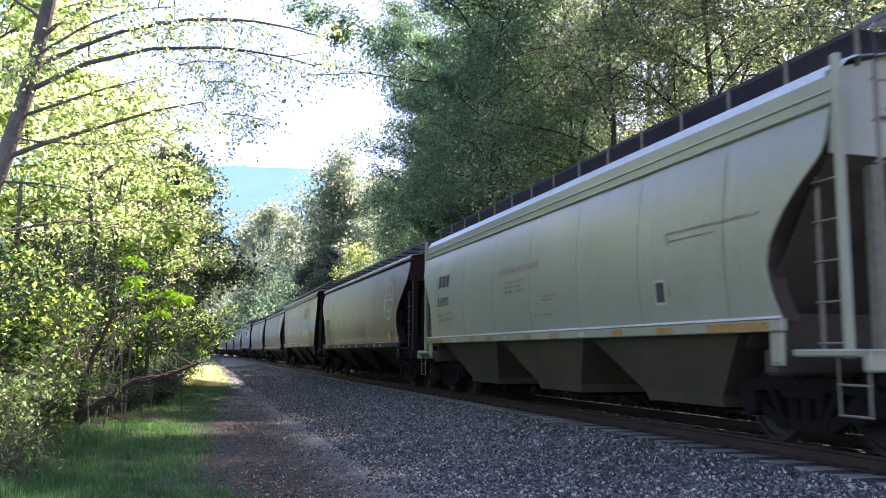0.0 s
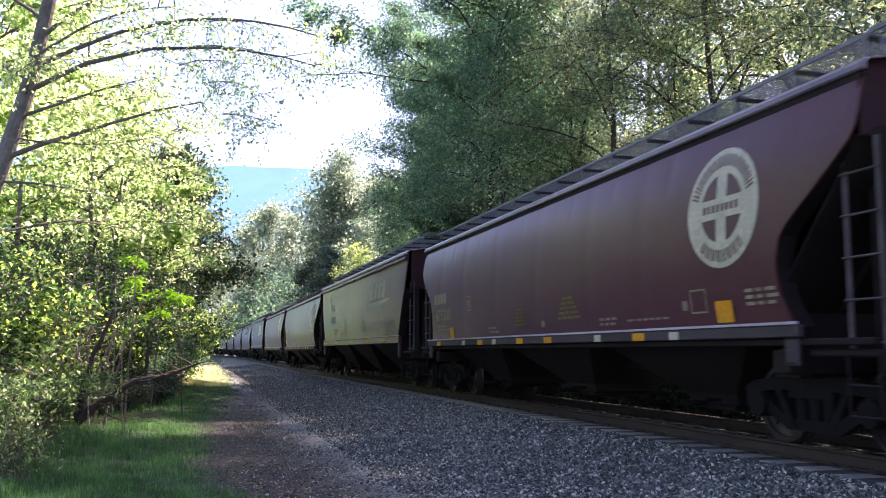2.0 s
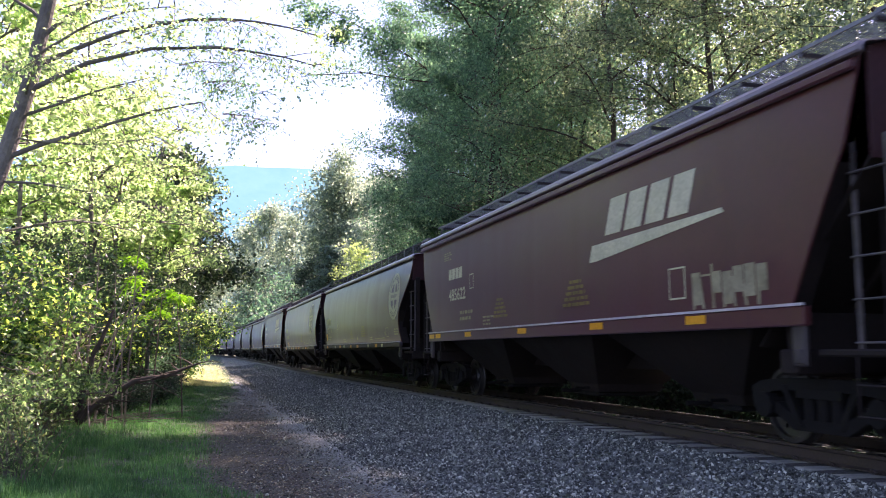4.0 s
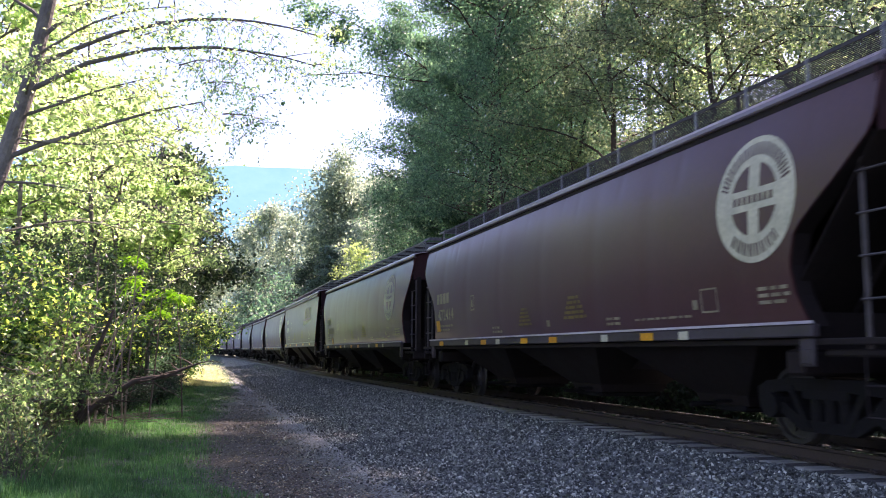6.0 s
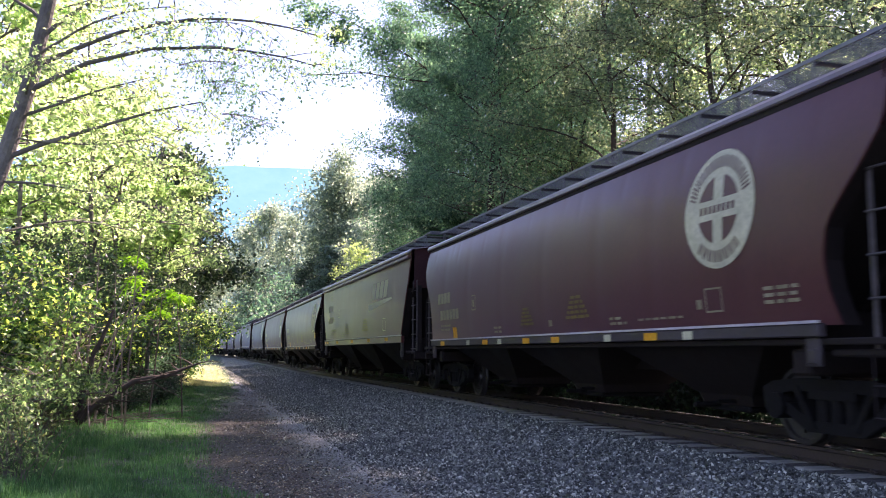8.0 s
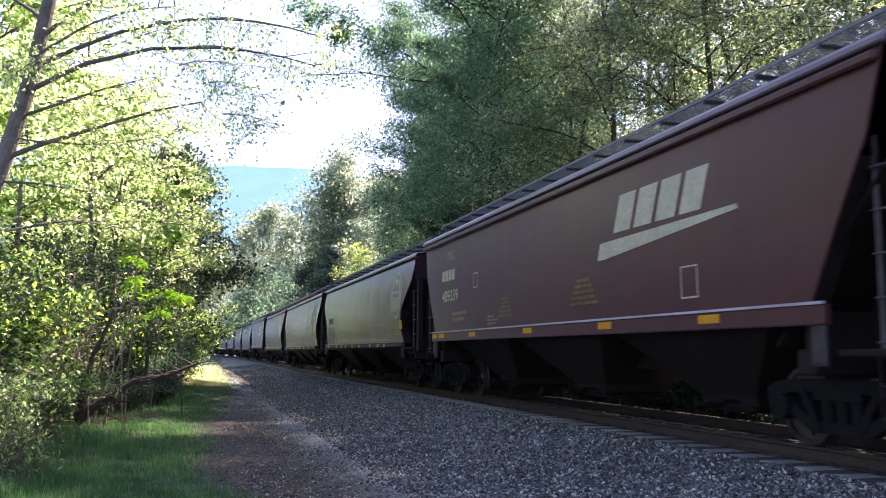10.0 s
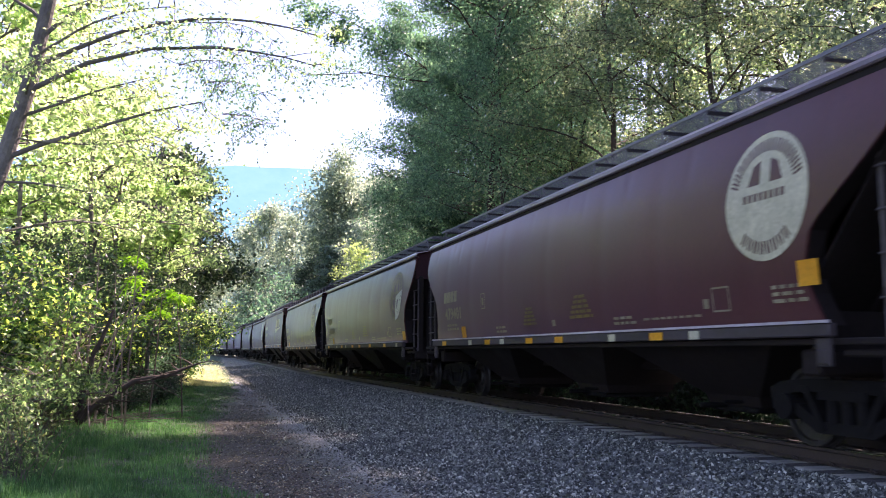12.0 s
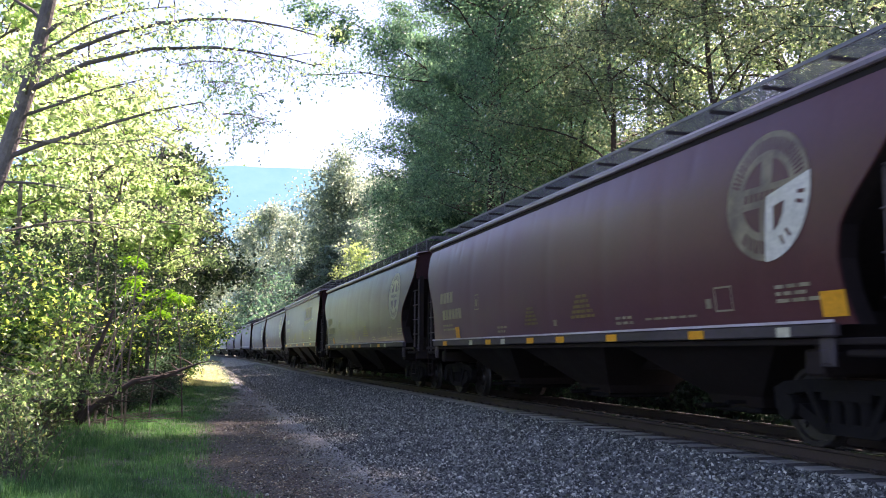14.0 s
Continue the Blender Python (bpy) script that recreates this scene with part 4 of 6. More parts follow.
LABELS = {"cream": "cream covered hopper car with ribbed eaves, rolling on the rails", "grey": "pale grey covered hopper car, rolling on the rails",
          "round_brown": "oxide-brown round-sided covered hopper car, rolling on the rails", "shallow_brown": "oxide-brown round-sided covered hopper car, rolling on the rails", "round_dark": "dusty dark brown round-sided covered hopper car on the rails",
          "angular_maroon": "maroon flat-sided covered hopper car, rolling on the rails", "angular_brown": "brown flat-sided covered hopper car, rolling on the rails"}
CARS = []
used = set()
for i, key in enumerate(ORDER):
    car = TEMPLATES[key] if key not in used else copy_thing(TEMPLATES[key], Matrix())
    used.add(key)
    car.matrix_basis = car_pose(i, 0)
    tagged(car, LABELS[key], "freight car", group="hopper cars of the train")
    CARS.append(car)


def mark_car(i, number=None, worn=0, bold=0.4):
    car = CARS[i]
    dx = {2: 0.9, 6: 0.4}.get(i, 0.0)   # the stencils sit at slightly different places from car to car
    st = STYLES[car["style"]]
    cream = car["style"] == "cream"
    ink = DECAL_DARK if cream else (DECAL_WHITE if car["style"] == "angular" else DECAL_FADED)
    if cream:
        part("company_mark", flat_patch(st, mark_blocks(-6.3, 2.68, 0.3, 3)), ink, car)
        part("data_stencil", flat_patch(st, data_lines(-6.3, 1.95, 0.55, 2, 0.07, i) + data_lines(-5.6, 1.97, 0.45, 2, 0.07, i + 50)), DECAL_FADED, car)
        part("rub_mark", flat_patch(st, [rect(4.95, 7.0, 2.62, 2.65), rect(5.0, 6.1, 2.52, 2.54), rect(4.98, 5.01, 1.8, 2.6)]), DECAL_FADED, car, "thin grey rub marks")
        part("placard", flat_patch(st, [rect(4.66, 4.88, 1.74, 2.0)], 0.012), DECAL_DARK, car)
        part("placard_frame", flat_patch(st, frame_box(4.63, 1.7, 0.28, 0.34, 0.03), 0.014), DECAL_WHITE, car)
        part("data_panel", flat_patch(st, data_lines(0.6, 2.05, 0.6, 2, 0.035, 5) + data_lines(0.2, 1.72, 1.0, 1, 0.03, 6)), DECAL_FADED, car)
        s = Shape()
        s.box(5.9, 7.1, -1.647, -1.641, 1.3, 1.4)
        part("reflector", s, DECAL_ORANGE, car, "faded orange stripe on the sill")
        s = Shape()
        s.box(-7.1, -5.9, -1.647, -1.641, 1.3, 1.4)
        part("reflector", s, DECAL_ORANGE, car, "faded orange stripe on the sill")
        for k, x in enumerate((-4.9, -3.6, -2.5, -1.4, -0.2, 1.0, 2.2, 3.4, 4.7)):
            s = Shape()
            s.box(x, x + 0.22 + 0.1 * (k % 3), -1.646, -1.641, 1.31, 1.39)
            part("reflector", s, DECAL_ORANGE if k % 3 else DECAL_WHITE, car)
        part("notice_stencil", flat_patch(st, data_lines(-1.6, 2.62, 2.4, 1, 0.12, 21)), DECAL_RED, car, "faded red lettering")
        part("data_panel", flat_patch(st, data_lines(-1.3, 2.42, 1.1, 3, 0.05, 22)), DECAL_FADED, car)
        z_num = 2.22
    elif car["style"] == "angular":
        part("company_mark", flat_patch(st, mark_blocks(-6.53 + dx, 2.82, 0.26, 4)), ink, car)
        part("company_logo", flat_patch(st, mark_blocks(2.9, 2.85, 0.55, 4, 0.2, 0.35) + [[(2.35, 2.48), (2.6, 2.48), (6.05, 2.74), (6.0, 2.8), (2.45, 2.74)]]), ink, car, "slanted white block logo over a tapering stripe")
        part("data_stencil", flat_patch(st, data_lines(-5.6 + dx, 1.95, 1.0, 2, 0.075, i) + data_lines(-6.1, 3.5, 0.6, 4, 0.03, i + 9) + data_lines(-3.0, 1.8, 0.6, 3, 0.04, i + 3)), DECAL_FADED, car)
        part("placard_frame", flat_patch(st, frame_box(4.75, 1.75, 0.4, 0.42)), ink, car)
        part("placard_frame", flat_patch(st, frame_box(-3.95, 2.5, 0.3, 0.34)), ink, car)
        part("notice_stencil", flat_patch(st, notice_rows(-1.9, 2.12, 0.85, 5, 0.05, i + 2) + notice_rows(1.8, 2.2, 1.05, 5, 0.055, i + 12)), DECAL_YELLOW, car)
        if i == 2:
            g = []
            rg = random.Random(8)
            for k in range(7):
                x = 5.3 + k * 0.22
                g += [rect(x, x + 0.05, 1.6, 1.95 + rg.uniform(0, 0.3), rg.uniform(-0.3, 0.3)), rect(x, x + 0.2, 1.6 + rg.uniform(0, 0.4), 1.66 + rg.uniform(0.35, 0.42))]
            part("graffiti_scrawl", flat_patch(st, g), DECAL_FADED, car, "pale scrawl near the sill")
        sill_reflectors(car, st, [(-7.1, "y"), (-6.5, "y"), (-4.0, "y"), (-0.6, "y"), (2.6, "y"), (5.4, "y")], 0.45)
        z_num = 2.31
    else:
        part("company_mark", flat_patch(st, mark_blocks(-6.8 + dx, 2.27, 0.26, 4)), ink, car)
        part("data_stencil", flat_patch(st, data_lines(-6.6 + dx, 1.69, 1.0, 2, 0.05, i) + data_lines(6.5, 1.75, 0.6, 3, 0.04, i + 9)), DECAL_FADED, car)
        part("notice_stencil", flat_patch(st, notice_rows(-0.7, 1.86, 0.66, 5, 0.042, i + 2) + notice_rows(1.57, 1.95, 0.9, 5, 0.048, i + 12)), DECAL_YELLOW, car)
        part("data_panel", flat_patch(st, [rect(0.35, 0.5, 1.52, 1.63)] + data_lines(-2.6, 1.55, 0.5, 2, 0.045, i + 4) + data_lines(2.7, 1.55, 0.55, 2, 0.04, i + 5) + data_lines(3.6, 1.51, 1.5, 1, 0.03, i + 7)), DECAL_FADED, car)
        part("placard_frame", flat_patch(st, frame_box({6: -3.5}.get(i, -4.0), 2.0, 0.28, 0.34) + [rect({6: -3.42}.get(i, -3.92), {6: -3.32}.get(i, -3.82), 2.08, 2.24)]), DECAL_FADED, car)
        part("placard_frame", flat_patch(st, frame_box(5.34, 1.55, 0.36, 0.3) + [rect(5.14, 5.26, 1.6, 1.72)]), DECAL_FADED, car)
        part("inspection_square", flat_patch(st, [rect({1: -5.5, 3: -6.9, 6: -5.04}.get(i, -5.6), {1: -5.18, 3: -6.58, 6: -4.72}.get(i, -5.28), *((1.58, 1.86) if i == 3 else (1.4, 1.66)), 0.03)], 0.012), REFLECT, car, "yellow-orange square")
        if i in (1, 6, 7):
            part("inspection_square", flat_patch(st, [rect({1: 5.89, 6: 6.96, 7: 7.2}[i], {1: 6.23, 6: 7.28, 7: 7.56}[i], *((1.75, 2.02) if i == 6 else (1.42, 1.68)), -0.02)], 0.012), REFLECT, car, "yellow-orange square")
        sill_reflectors(car, st, [(-6.3, "y"), (-4.2, "w"), (-3.0, "y"), (-2.08, "w"), (-0.6, "y"), (0.78, "y")] + ([(2.69, "y"), (4.99, "y"), (6.67, "w")] if i == 7 else [(2.76, "w"), (4.06, "y"), (5.0, "w")]))
        z_num = 1.86
        emblem(car, st, {3: 6.5, 4: 5.7, 6: 6.45, 7: 6.42}.get(i, 6.1), 2.8, 0.73, worn)
    if number:
        numerals(car, st, number, -6.36 if cream else (-6.5 if car["style"] == "angular" else -6.7) + dx, z_num, bold, ink, "painted car number")
    else:
        part("car_number", flat_patch(st, mark_blocks(-6.6, z_num, 0.24, 6, 0.2)), DECAL_FADED, car, "worn unreadable car number")
    for ob in car.children:
        if ob.name.split(".")[0] in ("data_stencil", "notice_stencil", "data_panel", "car_number", "graffiti_scrawl", "company_mark", "rub_mark", "placard_frame"):
            ob["kind"] = "stuff"
    # notice on the upper end wall
    s = Shape()
    for k, (y0, y1) in enumerate(((-0.75, -0.35), (-0.9, -0.2))):
        s.box(body_end(st) - 0.069, body_end(st) - 0.06, y0, y1, 3.6 - k * 0.1, 3.64 - k * 0.1)
    part("end_stencil", s, DECAL_YELLOW if not cream else DECAL_DARK, car)


for i, (num, worn) in enumerate([("319392", 0), ("479200", 0), ("485622", 0), ("472414", 0), (None, 0), ("489339", 0), ("479401", 2), (None, 1), (None, 0), (None, 0), (None, 0), (None, 0)]):
    mark_car(i, num, worn=worn, bold=0.21 if ORDER[i] == "cream" else 0.28)

# ---- track ----
def rail_mesh(side):
    s = Shape()
    prof = [(-0.07, -0.175), (0.07, -0.175), (0.07, -0.165), (0.012, -0.145), (0.009, -0.05), (0.036, -0.035), (0.036, -0.008), (0.028, -0.001), (-0.028, -0.001), (-0.036, -0.008), (-0.036, -0.035), (-0.009, -0.05), (-0.012, -0.145), (-0.07, -0.165)]
    rings = []
    for q in list(np.arange(-60, 60, 1.5)) + list(np.arange(60, 500, 5.0)):
        x, y, z, h = track_at(q)
        c, d = math.cos(h), math.sin(h)
        rings.append([(x + (side + o) * c, y + (side + o) * d, z + dz) for o, dz in prof])
    s.loft(rings, True, True)
    return s


railway = new("railway_track")
tagged(railway, "single railway track, rusty rails on concrete ties in grey ballast", "railway track", kind="structure")
for side in (-0.754, 0.754):
    rl = part("rail", rail_mesh(side), RAIL_RUST, railway)
    s = Shape()
    rings = []
    for q in list(np.arange(-60, 60, 1.5)) + list(np.arange(60, 500, 5.0)):
        x, y, z, h = track_at(q)
        c, d = math.cos(h), math.sin(h)
        rings.append([(x + (side + o) * c, y + (side + o) * d, z + dz) for o, dz in ((-0.026, 0), (-0.02, 0.003), (0.02, 0.003), (0.026, 0))])
    s.loft(rings, closed=False)
    part("running_surface", s, RAIL_TOP, rl, "polished rail head")


def tie_shape():
    s = Shape()
    ring = []
    for x, k in ((-1.3, 0.0), (-1.27, 0.02), (-0.5, 0.0), (0.5, 0.0), (1.27, 0.02), (1.3, 0.0)):
        t = 0.0 if abs(x) > 0.6 else -0.015
        a = 0.02 if abs(x) > 1.28 else 0.0
        ring.append([(x, -0.14, -0.19), (x, -0.11 + a, -0.01 + t - a), (x, -0.1 + a, t - a), (x, 0.1 - a, t - a), (x, 0.11 - a, -0.01 + t - a), (x, 0.14, -0.19)])
    s.loft(ring, True, True)
    return s.mesh("tie")


def clip_shape():
    s = Shape()
    for sd in (-1, 1):
        s.tube([(sd * 0.1, -0.05, 0.01), (sd * 0.12, 0.0, 0.04), (sd * 0.09, 0.05, 0.03), (sd * 0.065, 0.02, 0.025)], 0.012, 5)
    s.box(-0.1, 0.1, -0.07, 0.07, -0.004, 0.006)
    return s.mesh("rail_clip")


TIE_TOP = -0.18


# ---- foliage ----
def curve_limb(p, az, pitch0, pitch1, length, segs, rng, wob=0.08):
    """Points of a branch that starts at p, heads to azimuth az and bends from pitch0 to pitch1 (degrees)."""
    pts = [Vector(p)]
    for i in range(segs):
        u = (i + 0.5) / segs
        el = radians(pitch0 + (pitch1 - pitch0) * u) + rng.normal(0, wob)
        a = az + rng.normal(0, wob)
        d = Vector((math.sin(a) * math.cos(el), math.cos(a) * math.cos(el), math.sin(el)))
        pts.append(pts[-1] + d * (length / segs))
    return pts


def tree(name, height, radius, base, n_leaf, leaf, leafmat, bark, seed, trunk_r=0.16, limbs=18, label="", category="tree", spread=0.42, lean=0.04, flat=0.4, rise=(42, 8), clump=0.5, top=0.0):
    rng = np.random.default_rng(seed)
    root = new(name)
    wood = Shape()
    tp = [Vector((0, 0, -0.4))]
    ax, ay = rng.normal(0, lean), rng.normal(0, lean)
    k = 9
    for i in range(1, k + 1):
        tp.append(Vector((ax * height * i / k + rng.normal(0, 0.06), ay * height * i / k + rng.normal(0, 0.06), height * 0.97 * i / k)))
    wood.tube(tp, [trunk_r * (1.25 if i == 0 else 1 - 0.93 * i / k) + 0.01 for i in range(k + 1)], 9)
    tips, wts = [], []
    for j in range(limbs):
        u = base / height + (1 - base / height) * (j + 0.3 * rng.random()) / limbs
        f = u * k
        i0 = min(int(f), k - 1)
        p = tp[i0].lerp(tp[i0 + 1], f - i0)
        rel = (u - base / height) / (1 - base / height)
        ln = radius * (0.45 + 0.75 * math.sin(math.pi * min(1, 0.2 + rel * 0.8))) * rng.uniform(0.7, 1.2) * (1 - 0.35 * rel)
        az = j * 2.4 + rng.normal(0, 0.3)
        pts = curve_limb(p, az, rise[0] + rng.normal(0, 8), rise[1] + rng.normal(0, 12), ln, 5, rng)
        r0 = trunk_r * (0.42 * (1 - u) + 0.1)
        full = math.exp(rng.normal(0, clump * 0.7)) * (1 + top * rel)
        wood.tube(pts, [r0 * (1 - 0.8 * i / 5) + 0.004 for i in range(6)], 5)
        for i in range(1, 6):
            tips.append(pts[i]); wts.append((0.5 + i * 0.3) * full)
            for s2 in range(2):
                q = curve_limb(pts[i], az + rng.choice([-1, 1]) * rng.uniform(0.5, 1.3), rng.uniform(-15, 45), rng.uniform(-25, 20), ln * rng.uniform(0.18, 0.4), 3, rng, 0.15)
                wood.tube(q, [0.014, 0.01, 0.007, 0.003], 4)
                for e in q[1:]:
                    tips.append(e); wts.append(full)
    part("trunk", wood, bark, root)
    t = np.array([tuple(q) for q in tips])
    w = np.array(wts) * np.exp(rng.normal(0, clump, len(wts)))
    w /= w.sum()
    idx = rng.choice(len(t), n_leaf, p=w)
    c = t[idx] + rng.normal(0, spread, (n_leaf, 3)) * np.array([1, 1, 0.7])
    part("crown", leaf_mesh("crown", c, leaf, rng, flat=flat), leafmat, root)
    tagged(root, label, category)
    return root


def shrub(name, height, radius, n_leaf, leaf, leafmat, bark, seed, stems=10, label="", spread=0.22, low=0.25):
    rng = np.random.default_rng(seed)
    root = new(name)
    wood = Shape()
    tips = []
    for j in range(stems):
        az = j * 2.4 + rng.normal(0, 0.4)
        p = (rng.normal(0, radius * 0.22), rng.normal(0, radius * 0.22), -0.15)
        pts = curve_limb(p, az, rng.uniform(65, 88), rng.uniform(5, 50), height * rng.uniform(0.7, 1.1), 7, rng, 0.1)
        r0 = rng.uniform(0.014, 0.032)
        wood.tube(pts, [r0 * (1 - 0.1 * i) for i in range(8)], 5)
        for i in range(2, 8):
            if pts[i].z > low * height:
                tips.append(pts[i])
            for s2 in range(3):
                q = curve_limb(pts[i], rng.uniform(0, 6.28), rng.uniform(-10, 50), rng.uniform(-35, 15), radius * rng.uniform(0.2, 0.6), 3, rng, 0.15)
                wood.tube(q, [0.008, 0.006, 0.004, 0.002], 4)
                tips.extend(e for e in q[1:] if e.z > low * height)
    part("brushwood", wood, bark, root)
    t = np.array([tuple(q) for q in tips])
    w = np.exp(rng.normal(0, 1.4, len(t)))
    c = t[rng.choice(len(t), n_leaf, p=w / w.sum())] + rng.normal(0, spread, (n_leaf, 3))
    c[:, 2] = np.maximum(c[:, 2], 0.02)
    part("foliage", leaf_mesh("foliage", c, leaf, rng, flat=0.5), leafmat, root)
    tagged(root, label, "shrub")
    return root


def ground_z(x, y):
    return float(bank_height(track_x(y) - x, y))


def stand(ob, x, y, turn=0.0, scale=1.0, sink=0.0):
    ob.matrix_basis = pose(x, y, ground_z(x, y) - sink, 0, 0, turn)
    ob.scale = (scale, scale, scale)
    return ob


rp = random.Random(11)
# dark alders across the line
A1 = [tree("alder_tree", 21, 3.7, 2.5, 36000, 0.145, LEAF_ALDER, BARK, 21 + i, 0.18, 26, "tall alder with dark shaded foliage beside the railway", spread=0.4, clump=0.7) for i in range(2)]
# top thickens the crowns above view so that they shade the path
A2 = [tree("open_alder", 20.5, 3.8, 2.0, 33000, 0.115, LEAF_OLIVE, BARK_DARK, 121 + i, 0.11, 26, "thin alder with open olive foliage beside the railway", spread=0.4, clump=0.8, lean=0.05, top=3.0) for i in range(2)]
wall, stood = [], set()
for row, (x0, dy, y0, y1) in enumerate([(5.8, 5.6, 14, 51), (10.5, 9.0, 31, 50), (17.0, 14.0, 40, 66)]):
    y = y0
    while y < y1:
        # extra height, above view, to shade the verge
        wall.append((float(track_x(y)) + x0 + rp.uniform(-0.8, 0.8), y + rp.uniform(-1, 1), rp.uniform(0.88, 1.0) + (0.1 if 25 < y < 34 else 0.0)))
        y += dy
# the last three stand out of view, added only for their shade
wall += [(12.3, 34.2, 0.9), (12.4, 50, 1.1), (11.6, 43, 0.95), (11.9, 38.5, 0.95), (15.2, 39.0, 0.82), (16.0, 45.0, 0.85), (13.4, 36.5, 0.8), (14.6, 12.5, 1.1), (12.0, 9.5, 1.0), (14.0, 5.5, 1.1)]
for i, (x, y, sc) in enumerate(wall):
    kin = A2 if y < 30 else A1
    ob = kin[i % 2] if kin[i % 2].name not in stood else copy_thing(kin[i % 2], Matrix())
    stood.add(ob.name)
    stand(ob, x, y, rp.uniform(0, 360), sc)
    ob["group"] = "alders across the line"
OVER = ob = tree("spreading_alder", 19, 6.6, 10.3, 24000, 0.12, LEAF_ALDER, BARK_DARK, 27, 0.17, 20, "tall alder whose thin boughs reach over the railway", spread=0.4, rise=(30, 4))
stand(ob, 9.5, 31, 0, 1.0)
# its long bough that hangs over the train and the path
rngo = np.random.default_rng(41)
bough, btips, btwigs = Shape(), [], []
tw = curve_limb((0.0, 0.0, 10.3), radians(-112), 36, 8, 7.8, 10, rngo, 0.05)
bough.tube(tw, [0.036 - 0.003 * k for k in range(11)], 7)
for k in range(2, 11):
    for _ in range(2):
        q = curve_limb(tw[k], radians(-112) + rngo.choice([-1, 1]) * rngo.uniform(0.3, 1.4), rngo.uniform(-30, 30), rngo.uniform(-50, 0), rngo.uniform(0.6, 1.5), 5, rngo, 0.12)
        btwigs.append(Shape().tube(q, [0.016, 0.013, 0.01, 0.008, 0.005, 0.003], 4))
        btips += q[1:]
limb = part("bough", bough, BARK_DARK, OVER, "long thin bough reaching over the path")
for tw_ in btwigs:
    part("twig", tw_, BARK_DARK, limb)
bt = np.array([tuple(q) for q in btips])
bw = np.exp(rngo.normal(0, 1.0, len(bt)))
bc = bt[rngo.choice(len(bt), 3400, p=bw / bw.sum())] + rngo.normal(0, 0.2, (3400, 3))
tagged(part("bough_leaves", leaf_mesh("bough_leaves", bc, 0.14, rngo, flat=0.2), LEAF_ALDER, OVER), kind="stuff")
ob = tree("young_alder", 13.5, 2.5, 5.4, 17000, 0.11, LEAF_ALDER, BARK_DARK, 29, 0.09, 20, "young alder with dense dark foliage beside the railway", spread=0.5)
stand(ob, 9.9, 29.6, 0, 1.0)
# slender leaning stems among them
# these tops are thickened too, unseen, to block the sun
L1 = [tree("slender_alder", 19, 2.9, 6.0, 22000, 0.085, LEAF_OLIVE, BARK_DARK, 47 + i, 0.13, 20, "slender leaning alder with a dark bare trunk", spread=0.4, lean=0.02, clump=0.9, top=2.0) for i in range(2)]
for k, (x, y, rx, ry, sc) in enumerate([(19.3, 20.0, 0, -28, 1.05), (15.8, 21.0, 2, -13, 1.0), (15.6, 22.3, -2, -18, 1.0), (10.9, 30.0, 0, 14, 0.85), (17.6, 18.6, 0, -10, 1.0), (21.5, 24.0, 3, -22, 1.05), (16.5, 15.5, 0, -14, 1.0)]):
    ob = L1[k] if k < 2 else copy_thing(L1[k % 2], Matrix())
    ob.matrix_basis = pose(x, y, ground_z(x, y), rx, ry, 0)
    ob.scale = (sc, sc, sc)
    ob["group"] = "slender alders across the line"
# low growth under them
U1 = [shrub("thicket_shrub", 3.4, 1.6, 3800, 0.14, LEAF_ALDER, BARK_DARK, 60 + i, 9, "dense dark green undergrowth beside the track", 0.3, 0.0) for i in range(2)]
y, i = 8.0, 0
while y < 64:
    ob = U1[i] if i < 2 else copy_thing(U1[i % 2], Matrix())
    stand(ob, float(track_x(y)) + 4.2 + rp.uniform(-0.3, 0.8), y, rp.uniform(0, 360), rp.uniform(0.6, 1.1))
    ob["group"] = "undergrowth across the line"
    y += 1.5
    i += 1

B1 = [shrub("bramble_bush", 1.5, 0.9, 1500, 0.12, LEAF_BRAMBLE, BARK_DARK, 66 + i, 10, "low dark bramble bush at the foot of the ballast", 0.2, 0.0) for i in range(2)]
y, i = 5.0, 0
while y < 60:
    ob = B1[i] if i < 2 else copy_thing(B1[i % 2], Matrix())
    stand(ob, float(track_x(y)) + 3.5 + rp.uniform(-0.15, 0.4), y, rp.uniform(0, 360), rp.uniform(0.8, 1.2))
    ob["group"] = "brambles across the line"
    y += 1.05
    i += 1
# dark-leaved brambles, added as the shade deep in the thicket
B2 = [shrub("bramble_thicket", 3.9, 1.9, 11000, 0.12, LEAF_BRAMBLE, BARK_DARK, 166 + i, 12, "tall dark bramble thicket set as shade behind the path shrubs", 0.3, 0.0) for i in range(2)]
for k, (x, y, sc) in enumerate([(-5.0, 14.2, 0.7), (-5.2, 16.6, 0.8), (-5.2, 19.0, 0.9), (-5.0, 21.6, 1.0), (-4.7, 24.2, 1.1), (-4.5, 27.0, 1.1), (-4.3, 30.0, 1.15), (-3.9, 33.0, 1.15), (-6.6, 18.0, 0.9), (-6.3, 23.0, 1.1)]):
    ob = B2[k] if k < 2 else copy_thing(B2[k % 2], Matrix())
    stand(ob, x, y, rp.uniform(0, 360), sc)
    ob["group"] = "brambles beside the path"
for k, (x, y, sc) in enumerate([(-2.5, 20.2, 0.45), (-2.25, 21.6, 0.55), (-2.0, 23.4, 0.6), (-1.8, 25.6, 0.7), (-1.7, 28.2, 0.75), (-3.0, 18.6, 0.5), (-1.6, 31.0, 0.7)]):
    ob = copy_thing(B1[k % 2], Matrix())
    stand(ob, x, y, rp.uniform(0, 360), sc)
    ob["label"] = "low dark bramble bush on the verge"
    ob["group"] = "brambles beside the path"
